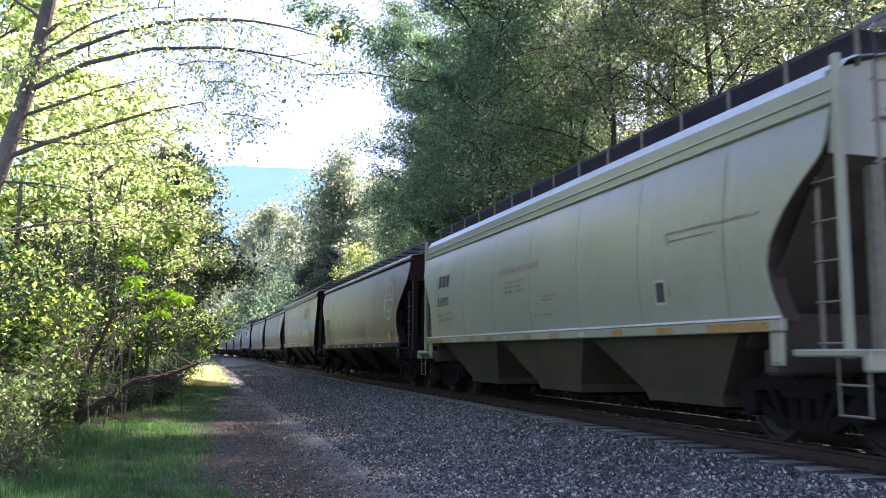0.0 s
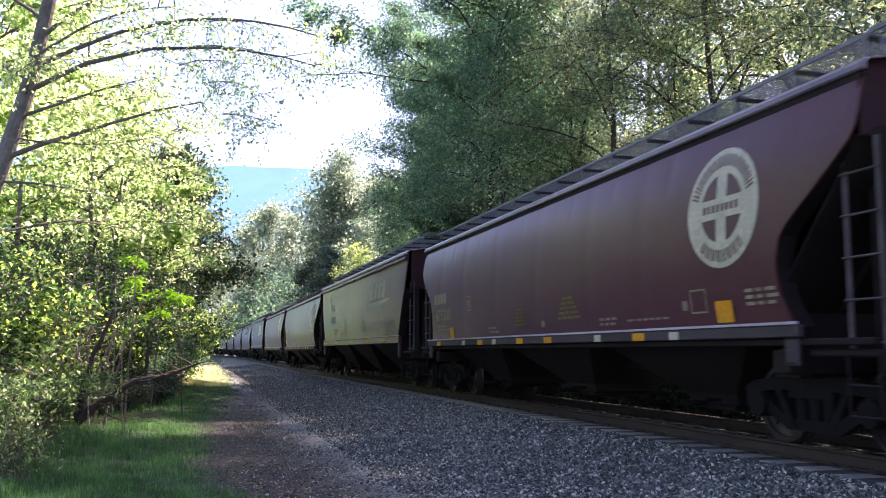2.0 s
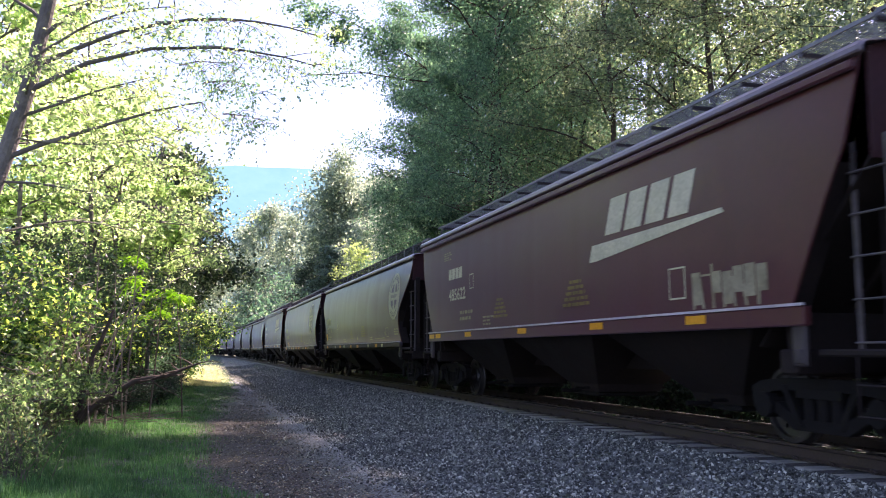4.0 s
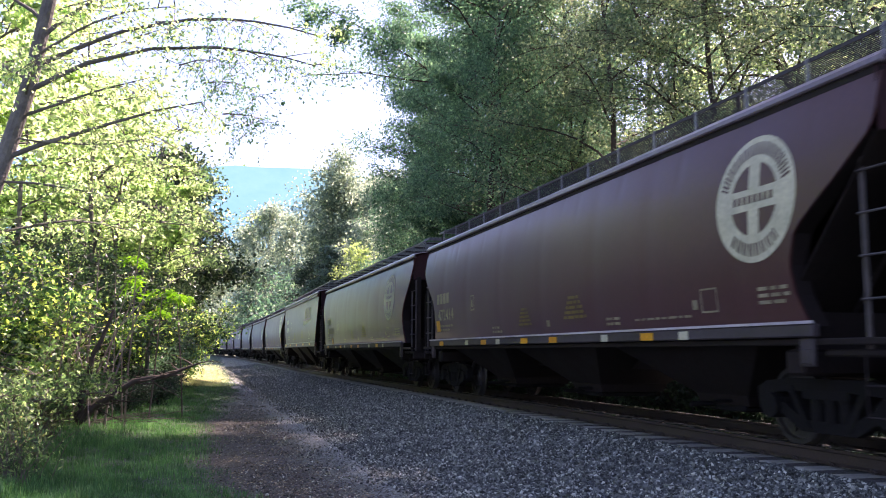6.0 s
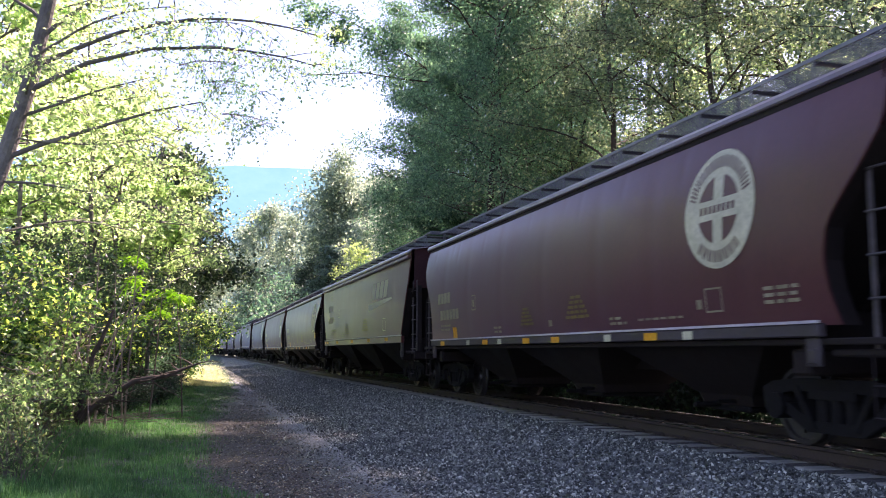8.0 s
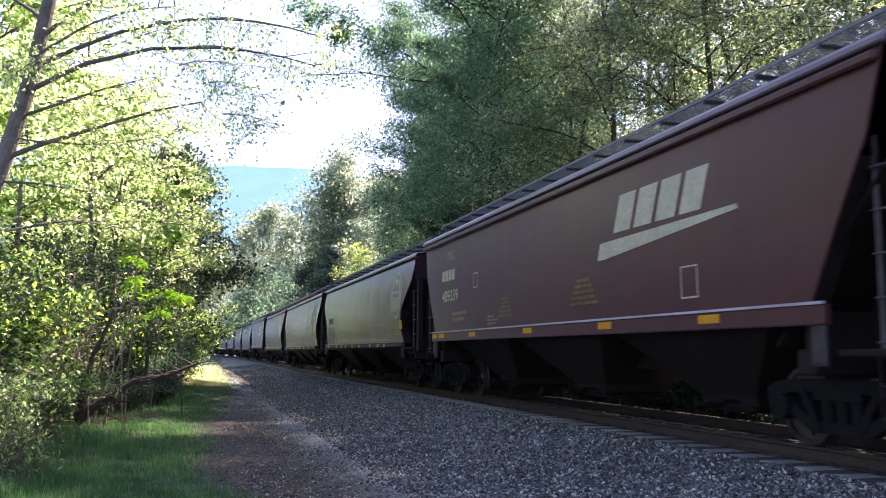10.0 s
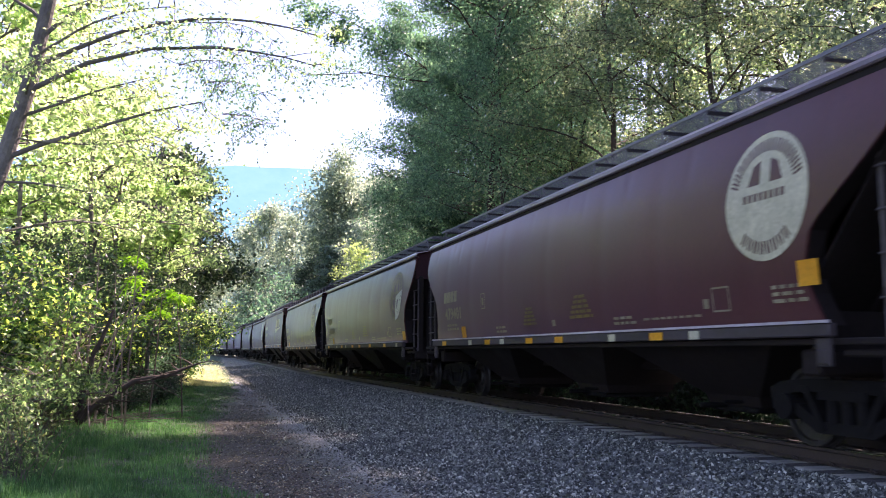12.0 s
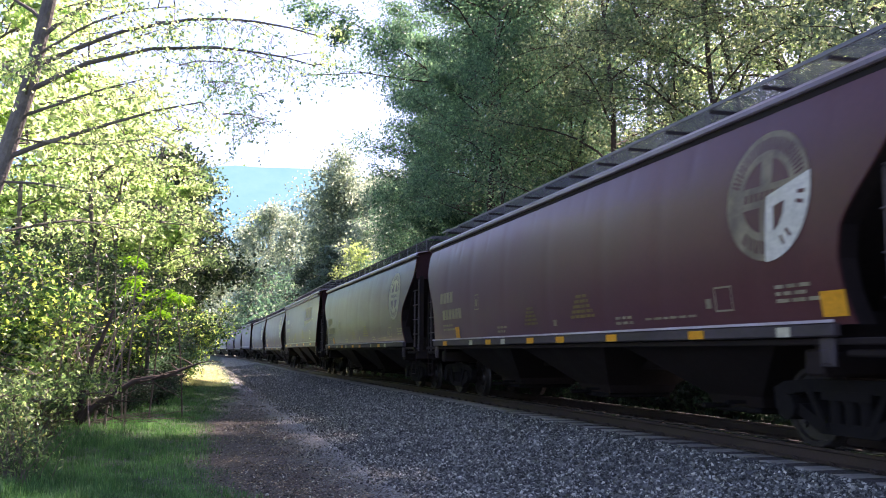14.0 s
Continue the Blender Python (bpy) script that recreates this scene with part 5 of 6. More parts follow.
# dark bushes closing the verge where the path narrows
for k, (x, y, sc) in enumerate([(-2.0, 35.5, 0.72), (-2.7, 31.5, 0.7), (-2.1, 42, 0.8), (-2.6, 38.0, 1.0)]):
    ob = copy_thing(U1[k % 2], Matrix())
    stand(ob, x, y, rp.uniform(0, 360), sc)
    ob["label"] = "dense dark green bush at the path edge"
    ob["group"] = "shrubs beside the path"

for k, (off, y, sc) in enumerate([(5.6, 68, 1.5), (6.2, 74, 1.7), (6.0, 81, 1.8), (6.0, 89, 2.0), (7.5, 98, 2.8), (8.5, 108, 3.3), (9.5, 118, 3.6), (9.5, 129, 3.8), (10, 141, 4.0), (10, 153, 4.0), (10.5, 166, 4.0), (11, 180, 4.0), (11, 195, 4.0)]):
    ob = copy_thing(U1[k % 2], Matrix())
    stand(ob, float(track_x(y)) + off, y, rp.uniform(0, 360), sc)
    ob["group"] = "undergrowth across the line"

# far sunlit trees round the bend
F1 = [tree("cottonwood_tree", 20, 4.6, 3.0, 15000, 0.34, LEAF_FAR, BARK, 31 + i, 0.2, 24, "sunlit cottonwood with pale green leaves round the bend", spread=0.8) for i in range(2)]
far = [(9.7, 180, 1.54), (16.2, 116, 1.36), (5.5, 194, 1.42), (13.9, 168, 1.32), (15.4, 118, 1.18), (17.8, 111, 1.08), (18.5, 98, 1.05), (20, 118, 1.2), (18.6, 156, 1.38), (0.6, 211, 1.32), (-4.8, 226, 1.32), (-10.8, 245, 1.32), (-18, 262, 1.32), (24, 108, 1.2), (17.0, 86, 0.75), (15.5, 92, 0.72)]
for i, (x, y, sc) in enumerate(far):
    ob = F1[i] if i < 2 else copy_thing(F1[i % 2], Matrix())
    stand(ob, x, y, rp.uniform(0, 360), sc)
    ob["group"] = "trees round the bend"
ob = tree("yellow_tree", 9.5, 1.6, 2.0, 4200, 0.22, LEAF_YELLOW, BARK, 44, 0.1, 16, "small tree with bright yellow-green leaves behind the train")
stand(ob, 11.5, 78, 0, 1.17)

ob = tree("fir_tree", 15.5, 3.2, 1.0, 9000, 0.34, NEEDLE, BARK_DARK, 52, 0.16, 34, "dark fir behind the train", spread=0.35, lean=0.0, rise=(5, -22), clump=0.3)
stand(ob, 11.3, 94, 0, 0.84)

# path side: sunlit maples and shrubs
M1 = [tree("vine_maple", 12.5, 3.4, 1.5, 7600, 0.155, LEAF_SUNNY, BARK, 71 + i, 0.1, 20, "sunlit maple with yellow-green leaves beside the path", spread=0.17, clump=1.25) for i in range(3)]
# the last seven, mostly hidden, are added to tint reflections on the cars
left = [(-6.2, 17, 0.8), (-4.8, 22.5, 0.8), (-8.5, 24, 0.9), (-5.2, 29, 0.88), (-9.5, 33, 1.0), (-5.8, 36, 0.85), (-7.5, 42, 1.05), (-12.5, 20, 0.9), (-10, 58, 1.1), (-5.8, 47, 1.0), (-5.6, 42.5, 0.95), (-6.4, 46, 1.05), (-7.2, 54, 1.1), (-7.4, 61, 1.15), (-8, 68, 1.2), (-11, 78, 1.2), (-6.5, 90, 1.2), (-8, 110, 1.2), (-13, 128, 1.3), (-8.5, 74, 1.1), (-8, 82, 1.1), (-9.5, 98, 1.15), (-10, 104, 1.2), (-11, 118, 1.2), (-14, 138, 1.3), (-15, 148, 1.3)]
for i, (x, y, sc) in enumerate(left):
    ob = M1[i] if i < 3 else copy_thing(M1[i % 3], Matrix())
    stand(ob, x, y, rp.uniform(0, 360), sc)
    ob["group"] = "maples beside the path"
M2 = [tree("bigleaf_maple", 11, 3.7, 3.6, 7200, 0.15, LEAF_SUNNY, BARK, 171 + i, 0.09, 20, "sunlit maple whose pale leaves hang over the path", spread=0.17, rise=(30, -6), clump=1.3) for i in range(2)]
for k, (x, y, sc) in enumerate([(-4.7, 18.5, 0.95), (-3.2, 24.5, 1.0), (-3.9, 31, 1.0), (-4.4, 14.5, 0.9), (-5.4, 39, 1.05), (-2.2, 29, 0.75), (-2.9, 25.5, 0.8)]):
    ob = M2[k] if k < 2 else copy_thing(M2[k % 2], Matrix())
    stand(ob, x, y, rp.uniform(0, 360), sc)
    ob["group"] = "maples beside the path"
# sunlit maples deeper in the wood across the line
for k, (dx, y, sc) in enumerate([(12.5, 25, 1.25), (11.5, 31.5, 1.3), (16, 29, 1.45), (14.5, 20, 1.3), (27, 20, 1.3), (31, 30, 1.4), (26, 38, 1.3), (33, 46, 1.5), (28, 56, 1.4), (24, 27, 1.1), (36, 22, 1.5)]):
    ob = copy_thing(M1[k % 3], Matrix())
    stand(ob, float(track_x(y)) + dx, y, rp.uniform(0, 360), sc)
    ob["group"] = "maples in the wood"
    ob["label"] = "sunlit yellow-green maple deeper in the wood"
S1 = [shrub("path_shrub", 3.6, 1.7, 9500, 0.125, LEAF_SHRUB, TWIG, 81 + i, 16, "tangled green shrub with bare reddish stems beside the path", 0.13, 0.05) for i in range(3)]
for i, (x, y, sc) in enumerate([(-4.3, 15.5, 0.95), (-5.6, 19, 1.15), (-4.2, 21.2, 0.95), (-5.4, 24, 1.25), (-4.2, 27, 1.0), (-4.6, 30, 1.2), (-3.4, 33, 1.0), (-2.6, 38, 1.05), (-3.8, 40, 1.3), (-2.4, 44, 1.2), (-3.6, 48, 1.3), (-3.4, 56, 1.3), (-3.6, 66, 1.3), (-4.0, 78, 1.3), (-4.4, 92, 1.3), (-5.6, 110, 1.3)]):
    ob = S1[i] if i < 3 else copy_thing(S1[i % 3], Matrix())
    stand(ob, x, y, rp.uniform(0, 360), sc)
    ob["group"] = "shrubs beside the path"
H1 = [shrub("dogwood_bush", 1.7, 0.9, 3900, 0.085, LEAF_DOGWOOD, TWIG, 181 + i, 12, "leafy dogwood bush with bare stems at the grass edge", 0.07, 0.05) for i in range(2)]
for k, (x, y, sc) in enumerate([(-3.0, 11.6, 0.42), (-3.6, 12.6, 0.5), (-3.1, 13.6, 0.5), (-3.9, 14.2, 0.6), (-2.9, 15.6, 0.5), (-3.4, 17.0, 0.6)]):
    ob = H1[k] if k < 2 else copy_thing(H1[k % 2], Matrix())
    stand(ob, x, y, rp.uniform(0, 360), sc * 1.9)
    ob["group"] = "bushes at the grass edge"
# bare stems, a fallen bough and leafy sprays in the thicket
def bare_thicket(seed, n, h):
    rng = np.random.default_rng(seed)
    root = new("bare_thicket")
    for j in range(n):
        st = Shape()
        pts = curve_limb((rng.normal(0, 0.55), rng.normal(0, 0.5), -0.1), rng.uniform(0, 6.28), rng.uniform(72, 90), rng.uniform(35, 95), h * rng.uniform(0.5, 1.15), 7, rng, 0.09)
        r = rng.uniform(0.014, 0.034)
        st.tube(pts, [r * (1 - 0.11 * k) for k in range(8)], 6)
        for k in range(2, 8):
            q = curve_limb(pts[k], rng.uniform(0, 6.28), rng.uniform(10, 60), rng.uniform(-30, 50), rng.uniform(0.2, 0.8), 3, rng, 0.15)
            st.tube(q, [0.007, 0.005, 0.004, 0.002], 4)
        part("stem", st, STEM, root)
    tagged(root, "clump of bare reddish-brown stems in the thicket", "shrub")
    return root


T1 = [bare_thicket(140 + k, 11, 3.6) for k in range(2)]
for k, (x, y, sc) in enumerate([(-2.3, 17.9, 0.95), (-2.55, 18.8, 1.05), (-3.2, 18.4, 0.9), (-3.4, 16.5, 0.7)]):
    ob = T1[k] if k < 2 else copy_thing(T1[k % 2], Matrix())
    stand(ob, x, y, 70 * k, sc)
    ob["group"] = "bare stems in the thicket"

rngb = np.random.default_rng(17)
bough, bough_twigs = Shape(), []
bp = curve_limb((0, 0, 0.0), radians(72), 60, 8, 2.6, 9, rngb, 0.13)
bough.tube(bp, [0.1 - 0.0085 * k for k in range(10)], 9)
fork = Shape()
fork.tube(curve_limb((0.05, 0.05, 0.2), radians(60), 75, 82, 2.2, 7, rngb, 0.12), [0.07 - 0.006 * k for k in range(8)], 8)
for k in range(2, 10):
    for _ in range(2):
        q = curve_limb(bp[k], rngb.uniform(0, 6.28), rngb.uniform(-40, 50), rngb.uniform(-30, 30), rngb.uniform(0.3, 1.1), 4, rngb, 0.15)
        bough_twigs.append(Shape().tube(q, [0.02, 0.014, 0.01, 0.006, 0.003], 5))
ob = part("fallen_bough", bough, BARK_DARK)
part("limb", fork, BARK_DARK, ob)
for tw_ in bough_twigs:
    part("twig", tw_, BARK_DARK, ob)
tagged(ob, "dark crooked bough leaning out of the thicket", "branch")
stand(ob, -2.5, 17.3, 0, 1.0, 0.1)
dead = Shape()
for k in range(7):
    q = curve_limb((rngb.uniform(-0.3, 0.5), rngb.uniform(-0.4, 0.4), 0.05), radians(95) + rngb.normal(0, 0.4), rngb.uniform(0, 25), rngb.uniform(-12, 10), rngb.uniform(0.8, 2.0), 5, rngb, 0.12)
    dead.tube(q, [0.016, 0.013, 0.011, 0.008, 0.006, 0.003], 5)
ob = part("dead_twigs", dead, TWIG)
tagged(ob, "pale dead twigs lying on the grass", "branch", kind="stuff")
stand(ob, -2.3, 18.5, 0, 1.0)


def leafy_spray(seed):
    rng = np.random.default_rng(seed)
    root = new("elder_spray")
    st = Shape()
    cs, ax = [], []
    for j in range(7):
        az = rng.uniform(0, 6.28)
        pts = curve_limb((0, 0, 0), az, rng.uniform(25, 75), rng.uniform(-75, -40), rng.uniform(0.35, 0.6), 8, rng, 0.08)
        st.tube(pts, [0.008 - 0.0008 * k for k in range(9)], 5)
        side = Vector((math.cos(az), -math.sin(az), 0))
        for k in range(2, 9):
            for sg in (-1, 1):
                d = (side * sg + (pts[k] - pts[k - 1]).normalized() * 0.6).normalized()
                c = pts[k] + d * 0.065
                cs.append(tuple(c + Vector(rng.normal(0, 0.02, 3))))
                ax.append(tuple(d + Vector((0, 0, rng.uniform(-0.7, 0.1)))))
    low = Shape()
    low.tube([(-1.1, 0.9, -3.4), (-0.45, 0.4, -1.5), (0, 0, 0.02)], [0.02, 0.015, 0.008], 6)
    part("stalk", low, TWIG, root)
    tagged(part("midrib", st, FERN, root), kind="stuff")
    part("foliage", leaf_mesh("foliage", np.array(cs), 0.13, rng, width=0.36, flat=0.5, axis=np.array(ax) * 3), FERN, root)
    tagged(root, "vivid green compound leaves standing out of the thicket", "shrub")
    return root


E1 = leafy_spray(150)
for k, (x, y, z, sc) in enumerate([(-1.72, 19.4, 3.4, 0.9), (-1.2, 19.9, 2.75, 1.15), (-1.62, 19.5, 2.95, 1.1), (-0.9, 20.1, 2.62, 0.95), (-1.3, 20.2, 2.3, 0.85)]):
    ob = E1 if k == 0 else copy_thing(E1, Matrix())
    ob.matrix_basis = pose(x, y, z, 14 * math.sin(5 * k), 10 * math.cos(3 * k), 55 * math.sin(4 * k))
    ob.scale = (sc, sc, sc)
    ob["group"] = "compound-leaved sprays"

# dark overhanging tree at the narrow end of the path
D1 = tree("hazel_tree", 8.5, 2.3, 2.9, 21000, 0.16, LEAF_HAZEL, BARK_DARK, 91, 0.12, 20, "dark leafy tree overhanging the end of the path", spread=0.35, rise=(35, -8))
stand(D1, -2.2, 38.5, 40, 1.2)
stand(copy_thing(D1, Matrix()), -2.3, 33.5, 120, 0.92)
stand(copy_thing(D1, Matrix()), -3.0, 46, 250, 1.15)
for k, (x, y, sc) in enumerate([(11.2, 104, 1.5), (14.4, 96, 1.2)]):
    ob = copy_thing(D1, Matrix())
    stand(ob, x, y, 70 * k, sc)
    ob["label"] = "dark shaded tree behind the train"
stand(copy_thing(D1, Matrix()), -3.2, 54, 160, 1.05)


# leaning alder in front, its long branches arching over the path
def leaning_alder():
    rng = np.random.default_rng(5)
    root = new("leaning_alder")
    wood = Shape()
    tp = [Vector((0, 0, -0.3)), Vector((0.32, 0, 1.2)), Vector((1.05, 0, 3.5)), Vector((1.29, 0, 4.4)), Vector((1.45, 0, 5.35)), Vector((1.55, 0, 6.1)), Vector((1.9, 0.1, 8.0)), Vector((2.2, 0.1, 10.0))]
    wood.tube(tp, [0.13, 0.115, 0.092, 0.084, 0.074, 0.064, 0.045, 0.02], 12)
    part("trunk", wood, BARK, root)
    tips = []
    # start height, azimuth, pitch at start and end, length, radius
    spec = [(4.56, 90, 32, -18, 3.4, 0.03), (4.27, 91, 30, -19, 3.4, 0.031), (3.98, 88, 21, 16, 1.5, 0.022), (3.5, 90, 26, 10, 2.3, 0.032), (4.91, 88, 42, 36, 1.2, 0.028), (3.75, 94, -12, 8, 1.7, 0.013),
            (3.24, 90, -2, -16, 1.8, 0.016), (5.7, 90, 34, -4, 2.6, 0.026), (5.1, 270, 40, 10, 1.8, 0.025), (4.4, 280, 30, 10, 1.8, 0.025), (6.3, 92, 20, -25, 3.6, 0.026), (5.6, 60, 30, -10, 2.0, 0.02), (4.2, 150, 20, -15, 1.4, 0.018), (3.2, 265, 25, 0, 1.6, 0.018), (4.7, 120, 20, -10, 2.2, 0.018)]
    for z, az, p0, p1, ln, r in spec:
        i = max(k for k in range(len(tp) - 1) if tp[k].z <= z)
        p = tp[i].lerp(tp[i + 1], (z - tp[i].z) / (tp[i + 1].z - tp[i].z))
        br, twigs = Shape(), []
        pts = curve_limb(p, radians(az), p0, p1, ln, 9, rng, 0.035)
        br.tube(pts, [r * (1 - 0.085 * k) for k in range(10)], 7)
        for k in range(3, 10):
            for _ in range(2):
                q = curve_limb(pts[k], radians(az) + rng.choice([-1, 1]) * rng.uniform(0.3, 1.2), rng.uniform(-50, 35), rng.uniform(-70, 10), rng.uniform(0.2, 0.6), 4, rng, 0.12)
                twigs.append(Shape().tube(q, [0.006, 0.005, 0.004, 0.003, 0.002], 4))
                tips += [(e, k) for e in q[1:]]
        limb = part("branch", br, BARK, root)
        for tw_ in twigs:
            part("twig", tw_, BARK, limb)
    t = np.array([tuple(e) for e, _ in tips])
    n = 5200
    c = t[rng.choice(len(t), n)] + rng.normal(0, 0.07, (n, 3))
    part("foliage", leaf_mesh("foliage", c, 0.052, rng, width=0.65, flat=0.2), LEAF_SUNNY, root)
    tagged(root, "leaning alder with long bare branches arching over the path", "tree")
    return root


LEAN = leaning_alder()
LEAN.matrix_basis = pose(-3.42, 10.85, ground_z(-3.42, 10.85), 0, 0, -14)


# drooping leafy branch hung over the sky gap
def drooping_branch(seed, n, length):
    rng = np.random.default_rng(seed)
    s, twigs = Shape(), []
    tips = []
    pts = curve_limb((0, 0, 0), radians(100), 5, -25, length, 7, rng, 0.08)
    s.tube(pts, [0.012 - 0.0014 * k for k in range(8)], 5)
    for k in range(1, 8):
        for _ in range(3):
            q = curve_limb(pts[k], rng.uniform(0, 6.28), rng.uniform(-50, 10), -60, rng.uniform(0.25, 0.75), 5, rng, 0.2)
            twigs.append(Shape().tube(q, [0.004, 0.0035, 0.003, 0.0025, 0.002, 0.0015], 4))
            tips += q[1:]
    t = np.array([tuple(e) for e in tips])
    c = t[rng.choice(len(t), n)] + rng.normal(0, 0.05, (n, 3))
    return s, twigs, leaf_mesh("sprig_leaves", c, 0.046, rng, width=0.6, flat=-0.1)


SPRIGS = []
for i, (x, y, z, n, ln, turn) in enumerate([(1.45, 0.1, 5.15, 300, 1.5, 0), (1.65, 0.45, 4.95, 260, 1.4, 8), (1.75, 1.15, 4.75, 560, 0.8, 0), (1.95, 1.35, 4.4, 420, 0.6, 20), (1.5, 0.9, 4.9, 260, 0.9, -10)]):
    s, twigs, lm = drooping_branch(101 + i, n, ln)
    ob = part("branch", s, BARK, LEAN, "thin drooping branch")
    ob.matrix_basis = pose(1.2 + x, y, z, 0, 0, turn)
    tagged(part("sprig", lm, LEAF_ALDER, ob, "dark leaves against the sky"), kind="stuff")
    for tw_ in twigs:
        part("twig", tw_, BARK, ob)
    SPRIGS.append(ob)

# ---- verge: grass, weeds, litter ----
def grass_mesh(n, seed, x0, x1, y0, y1, hgt, width):
    rng = np.random.default_rng(seed)
    y = y0 + (y1 - y0) * rng.random(n * 3) ** 2.2
    x = rng.uniform(x0, x1, n * 3)
    edge = turf_edge(y) + 0.25
    keep = rng.random(n * 3) < np.clip((edge - x) * 1.6, 0, 1)
    x, y = x[keep][:n], y[keep][:n]
    k = len(x)
    z = bank_height(track_x(y) - x, y) - 0.01
    tuft = np.clip(0.75 + 0.45 * np.sin(x * 5.1 + 1.7 * np.sin(y * 1.9)) * np.sin(y * 3.3 + 2 * np.sin(x * 2.3)), 0.3, 1.3)
    h = hgt * tuft * rng.uniform(0.4, 1.5, k) * np.clip(0.45 + (0.5 - x) * 0.35, 0.4, 1.3)
    a = rng.uniform(0, 6.283, k)
    w = width * rng.uniform(0.6, 1.3, k)
    ca, sa = np.cos(a), np.sin(a)
    b = rng.uniform(0.15, 0.6, k) * h
    bx, by = -sa * b, ca * b
    v = np.stack([np.stack([x - ca * w, y - sa * w, z], 1), np.stack([x + ca * w, y + sa * w, z], 1),
                  np.stack([x + bx * 0.35 + ca * w * 0.7, y + by * 0.35 + sa * w * 0.7, z + h * 0.6], 1), np.stack([x + bx * 0.35 - ca * w * 0.7, y + by * 0.35 - sa * w * 0.7, z + h * 0.6], 1),
                  np.stack([x + bx, y + by, z + h * 0.95], 1)], 1)
    i = np.arange(k)[:, None] * 5
    t = np.concatenate([i + np.array([[0, 1, 2]]), i + np.array([[0, 2, 3]]), i + np.array([[3, 2, 4]])])
    return fast_mesh("grass", v.reshape(-1, 3), t)


tagged(part("grass", grass_mesh(150000, 7, -4.5, 1.1, 8.5, 75, 0.125, 0.004), GRASS), "short green grass along the shaded path edge", "grass", kind="stuff")

def tall_grass(n, seed):
    rng = np.random.default_rng(seed)
    y = 41 + rng.exponential(11, n)
    x = rng.normal(-1.15, 0.6, n) + 0.25 * np.sin(y * 1.1) + 0.012 * (y - 41)
    z = bank_height(track_x(y) - x, y)
    h = 0.2 * rng.uniform(0.4, 1.2, n) * np.clip(0.9 - x * 0.4, 0.5, 1.6)
    a = rng.uniform(0, 6.283, n)
    ca, sa, w, b = np.cos(a), np.sin(a), 0.012, rng.uniform(0.2, 0.9, n) * h
    v = np.stack([np.stack([x - ca * w, y - sa * w, z], 1), np.stack([x + ca * w, y + sa * w, z], 1), np.stack([x - sa * b, y + ca * b, z + h], 1)], 1)
    return fast_mesh("tall_grass", v.reshape(-1, 3), np.arange(3 * n).reshape(-1, 3))


tagged(part("tall_grass", tall_grass(30000, 77), HAY_SUNLIT), "sunlit pale yellow grass at the far path edge", "grass", kind="stuff")


def weed_clump(seed, n=260, h=0.7):
    rng = np.random.default_rng(seed)
    root = new("weed_clump")
    s = Shape()
    c = []
    for j in range(26):
        pts = curve_limb((rng.normal(0, 0.16), rng.normal(0, 0.16), -0.05), rng.uniform(0, 6.28), rng.uniform(70, 88), rng.uniform(20, 70), h * rng.uniform(0.6, 1.3), 5, rng, 0.08)
        s.tube(pts, [0.005, 0.0045, 0.004, 0.003, 0.002, 0.001], 4)
        c += pts[1:]
    tagged(part("brushwood", s, TWIG, root), kind="stuff")
    t = np.array([tuple(q) for q in c])
    c = t[rng.choice(len(t), n)] + rng.normal(0, 0.05, (n, 3))
    part("foliage", leaf_mesh("foliage", c, 0.065, rng, width=0.4, flat=0.0), LEAF_DOGWOOD if seed % 2 else WEED, root)
    tagged(root, "tall tangle of green weeds and dry stalks" if seed % 2 else "dry pale weed stalks among the grass", "weeds")
    return root


W1 = [weed_clump(120 + i, 420 if i % 2 else 220, 0.8) for i in range(4)]
i = 0
for k in range(70):
    y = 10.0 + 26 * rp.random() ** 1.7
    x = -1.85 - min(1.15, 0.11 * (y - 10)) - rp.uniform(0, 1.6)
    ob = W1[i] if i < 4 else copy_thing(W1[i % 4], Matrix())
    stand(ob, x, y, rp.uniform(0, 360), rp.uniform(0.7, 1.25))
    ob["group"] = "weeds along the verge"
    i += 1

# fallen leaves on the dirt
rngl = np.random.default_rng(9)
k = 15000
ly = 8.8 + 26 * rngl.random(k) ** 1.6
lx = turf_edge(ly) + 0.75 + rngl.normal(0, 0.6, k)
lc = np.stack([lx, ly, bank_height(track_x(ly) - lx, ly) + 0.015], 1)
tagged(part("fallen_leaves", leaf_mesh("fallen_leaves", lc, 0.036, rngl, flat=3.0), LITTER), "brown fallen leaves scattered on the dirt path", "leaf litter", kind="stuff")

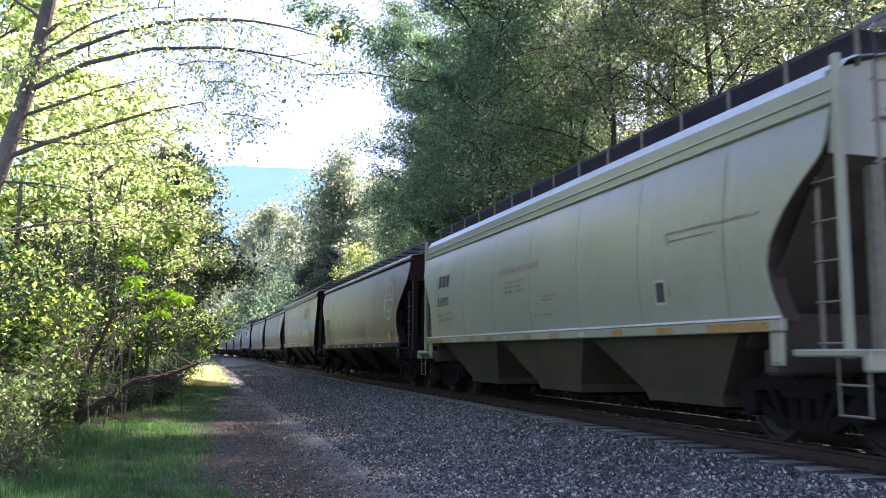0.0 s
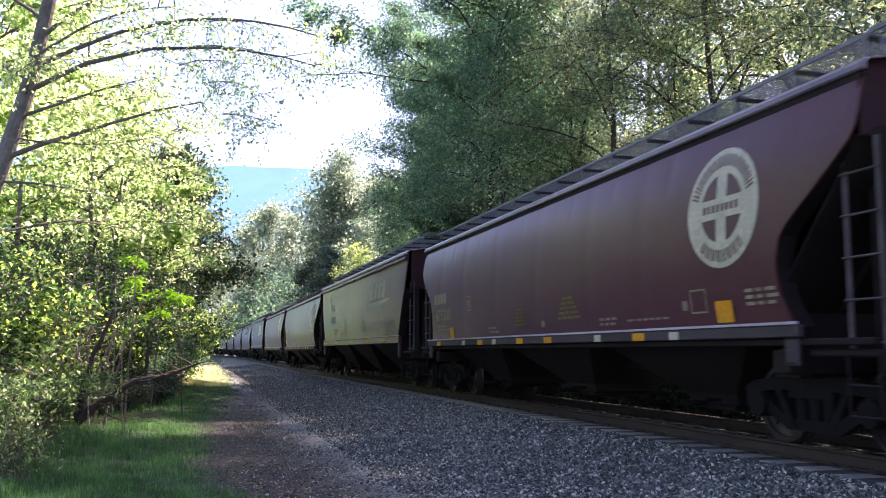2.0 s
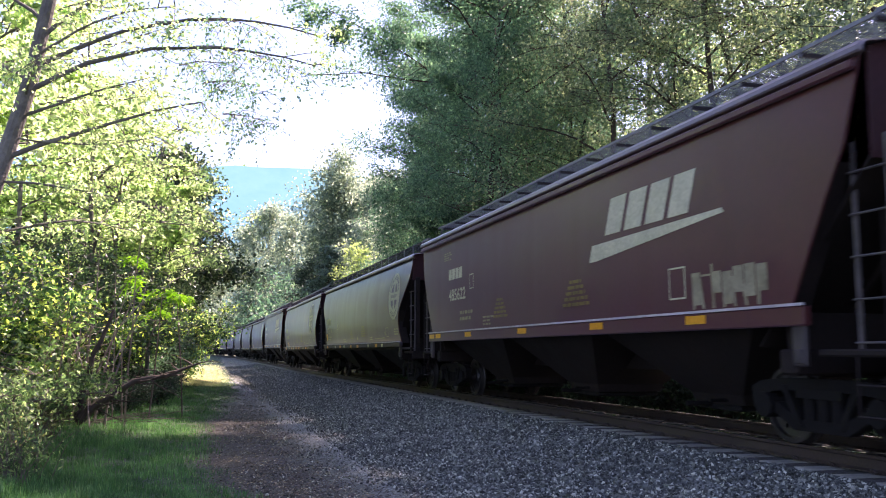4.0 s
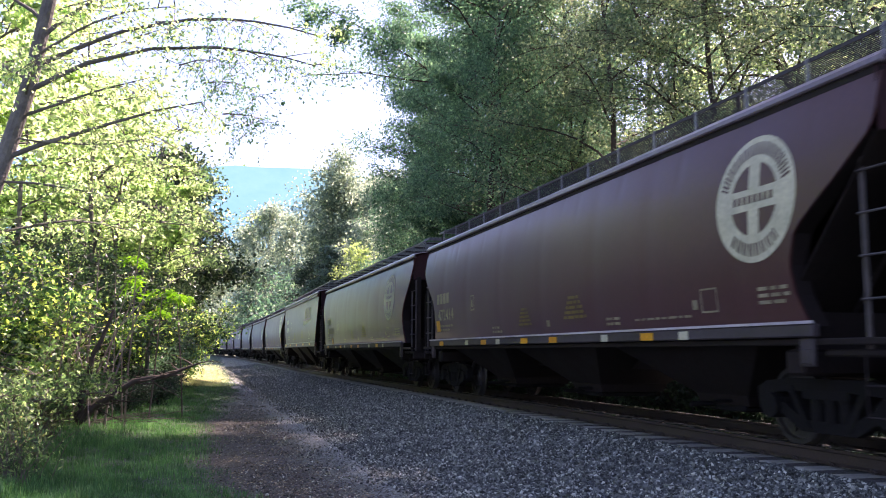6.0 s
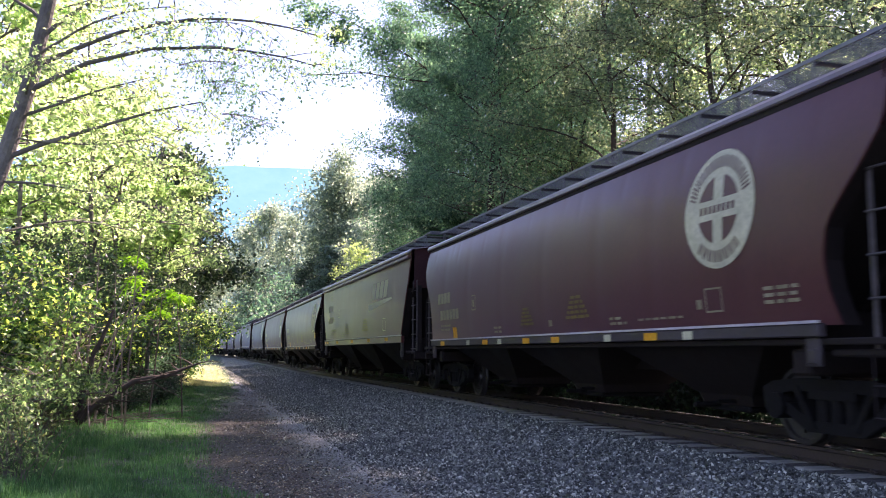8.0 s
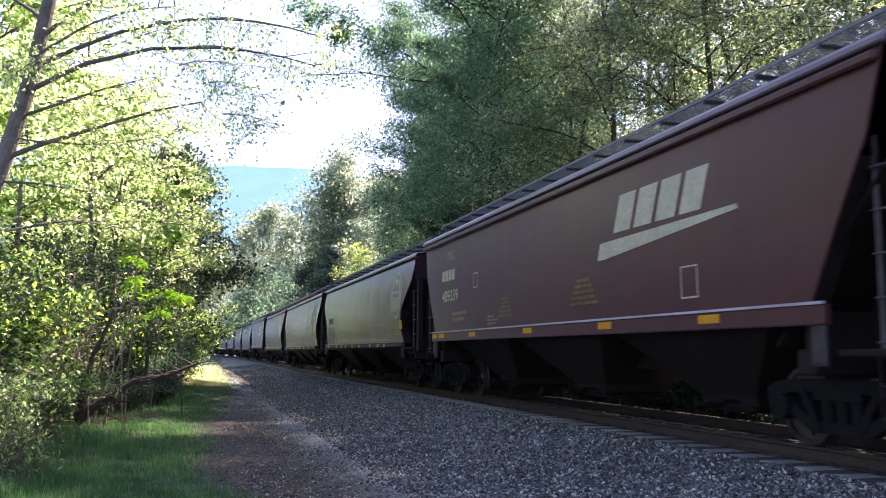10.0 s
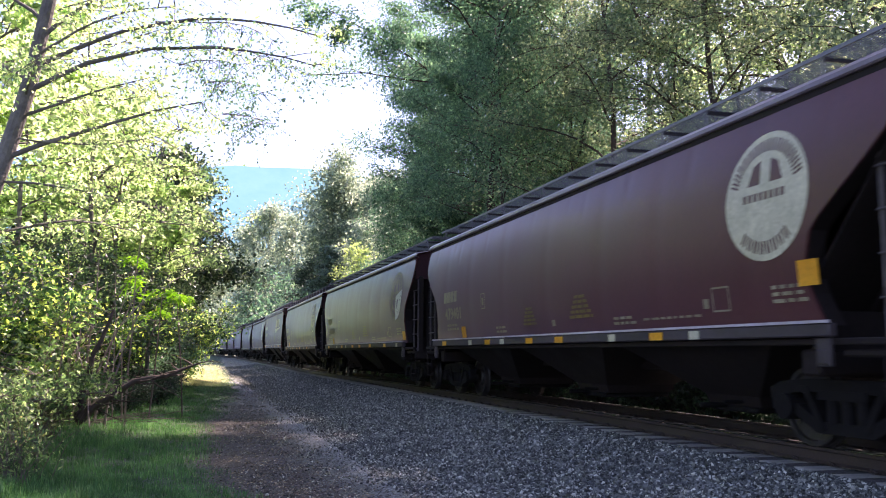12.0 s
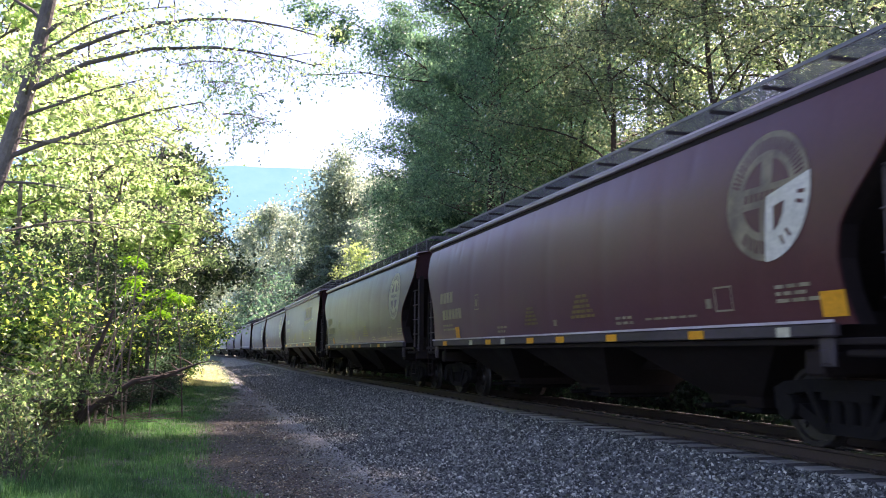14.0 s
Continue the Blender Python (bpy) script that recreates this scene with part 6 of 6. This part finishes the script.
# crushed-stone ballast
def stones(n, seed, y0, y1, o0, o1, size, power, spread):
    rng = np.random.default_rng(seed)
    cube = np.array([(a, b, c) for a in (-1, 1) for b in (-1, 1) for c in (-1, 1)], float) * 0.72
    tri = np.array([(0, 1, 3), (0, 3, 2), (4, 6, 7), (4, 7, 5), (0, 4, 5), (0, 5, 1), (2, 3, 7), (2, 7, 6), (0, 2, 6), (0, 6, 4), (1, 5, 7), (1, 7, 3)])
    y = y0 + (y1 - y0) * rng.random(n) ** power
    o = o0 + (o1 - o0) * rng.random(n) ** spread
    keep = (np.abs(track_x(y) - o + 0.034 * y - 2.4) > 0.32) | (rng.random(n) < np.interp(y, [16, 28], [1.0, 0.2]))
    y, o = y[keep], o[keep]
    n = len(y)
    x = track_x(y) - o
    z = bank_height(o, y)
    r = size * rng.uniform(0.45, 1.2, n)
    v = cube[None] * rng.uniform(0.35, 1.25, (n, 8, 1)) + rng.normal(0, 0.14, (n, 8, 3))
    v = v * np.stack([rng.uniform(0.7, 1.35, n), rng.uniform(0.6, 1.1, n), rng.uniform(0.5, 0.9, n)], 1)[:, None]
    q = unit(rng.normal(0, 1, (n, 4)))
    w, u = q[:, None, :1], q[:, None, 1:] * np.ones((1, 8, 1))
    v = v + 2 * np.cross(u, np.cross(u, v) + w * v)
    v = v * r[:, None, None] + np.stack([x, y, z + r * rng.uniform(-0.1, 0.6, n)], 1)[:, None]
    t = (tri[None] + 8 * np.arange(n)[:, None, None]).reshape(-1, 3)
    return fast_mesh("ballast", v.reshape(-1, 3), t)


def stone_material():
    m, n, l = nodes_of("crushed_stone")
    p = n["Principled BSDF"]
    g = n.new("ShaderNodeNewGeometry").outputs["Random Per Island"]
    col = ramp(n, l, g, [(0.0, (0.018, 0.02, 0.0185)), (0.5, (0.076, 0.085, 0.074)), (0.84, (0.215, 0.23, 0.195)), (1.0, (0.62, 0.63, 0.52))])
    tc = n.new("ShaderNodeTexCoord").outputs["Object"]
    f = noise_node(n, l, tc, 60.0, 3.0)
    l.new(mix_col(n, l, 0.6, col, ramp(n, l, f, [(0.3, (0.7, 0.7, 0.7)), (0.7, (1.2, 1.2, 1.2))]), "MULTIPLY"), p.inputs["Base Color"])
    p.inputs["Roughness"].default_value = 0.6
    p.inputs["Sheen Weight"].default_value = 0.14
    p.inputs["Sheen Roughness"].default_value = 0.2
    p.inputs["Sheen Tint"].default_value = (0.9, 0.95, 1.0, 1)
    return m


CRUSHED = stone_material()
tagged(part("ballast", stones(108000, 13, 6.5, 90, 1.31, 5.4, 0.0235, 2.7, 1.0), CRUSHED), "loose grey crushed-stone ballast beside the ties", "ballast", kind="stuff")
tagged(part("path_gravel", stones(15000, 14, 8.5, 40, 3.2, 7.0, 0.016, 1.4, 0.9), CRUSHED), "fine grey gravel on the path", "gravel", kind="stuff")

# ties, each a piece of the track
tie_me, clip_me = tie_shape(), clip_shape()
tie_me.materials.append(CONCRETE)
clip_me.materials.append(RAIL_RUST)
for j in range(260):
    s_ = -8 + j * 0.61
    x, y, z, h = track_at(s_)
    t_ = part("tie", tie_me, None, railway)
    t_.matrix_basis = pose(x, y, z + TIE_TOP, 0, 0, math.degrees(h) + rp.uniform(-0.4, 0.4))
    if j < 70:
        for side in (-0.754, 0.754):
            c_ = part("rail_clip", clip_me, None, t_)
            c_.matrix_basis = pose(side, 0, 0.004)


# ---- what moves ----
def motions():
    times = [k * 0.5 for k in range(29)]
    for i, car in enumerate(CARS):
        walk(car, [(t, car_pose(i, t)) for t in times])
    # rolling wheels of the cars that pass close by
    for car in CARS[:9]:
        for truck in [o for o in car.children if o.name.startswith("truck")]:
            for w in [o for o in truck.children if o.name.startswith("wheelset")]:
                x = w.matrix_basis.translation.x
                walk(w, [(k / 15, pose(x, 0, 0.457) @ Matrix.Rotation((SPEED * k / 15) / 0.457, 4, "Y")) for k in range(211)])
    # sprigs stirred by the wind
    for i, ob in enumerate(SPRIGS):
        b = ob.matrix_basis.copy()
        walk(ob, [(t, b @ pose(0, 0, 0, 1.6 * math.sin(t * 2.3 + i), 1.2 * math.sin(t * 1.7 + 2 * i), 2.0 * math.sin(t * 1.1 + i))) for t in times])


motions()
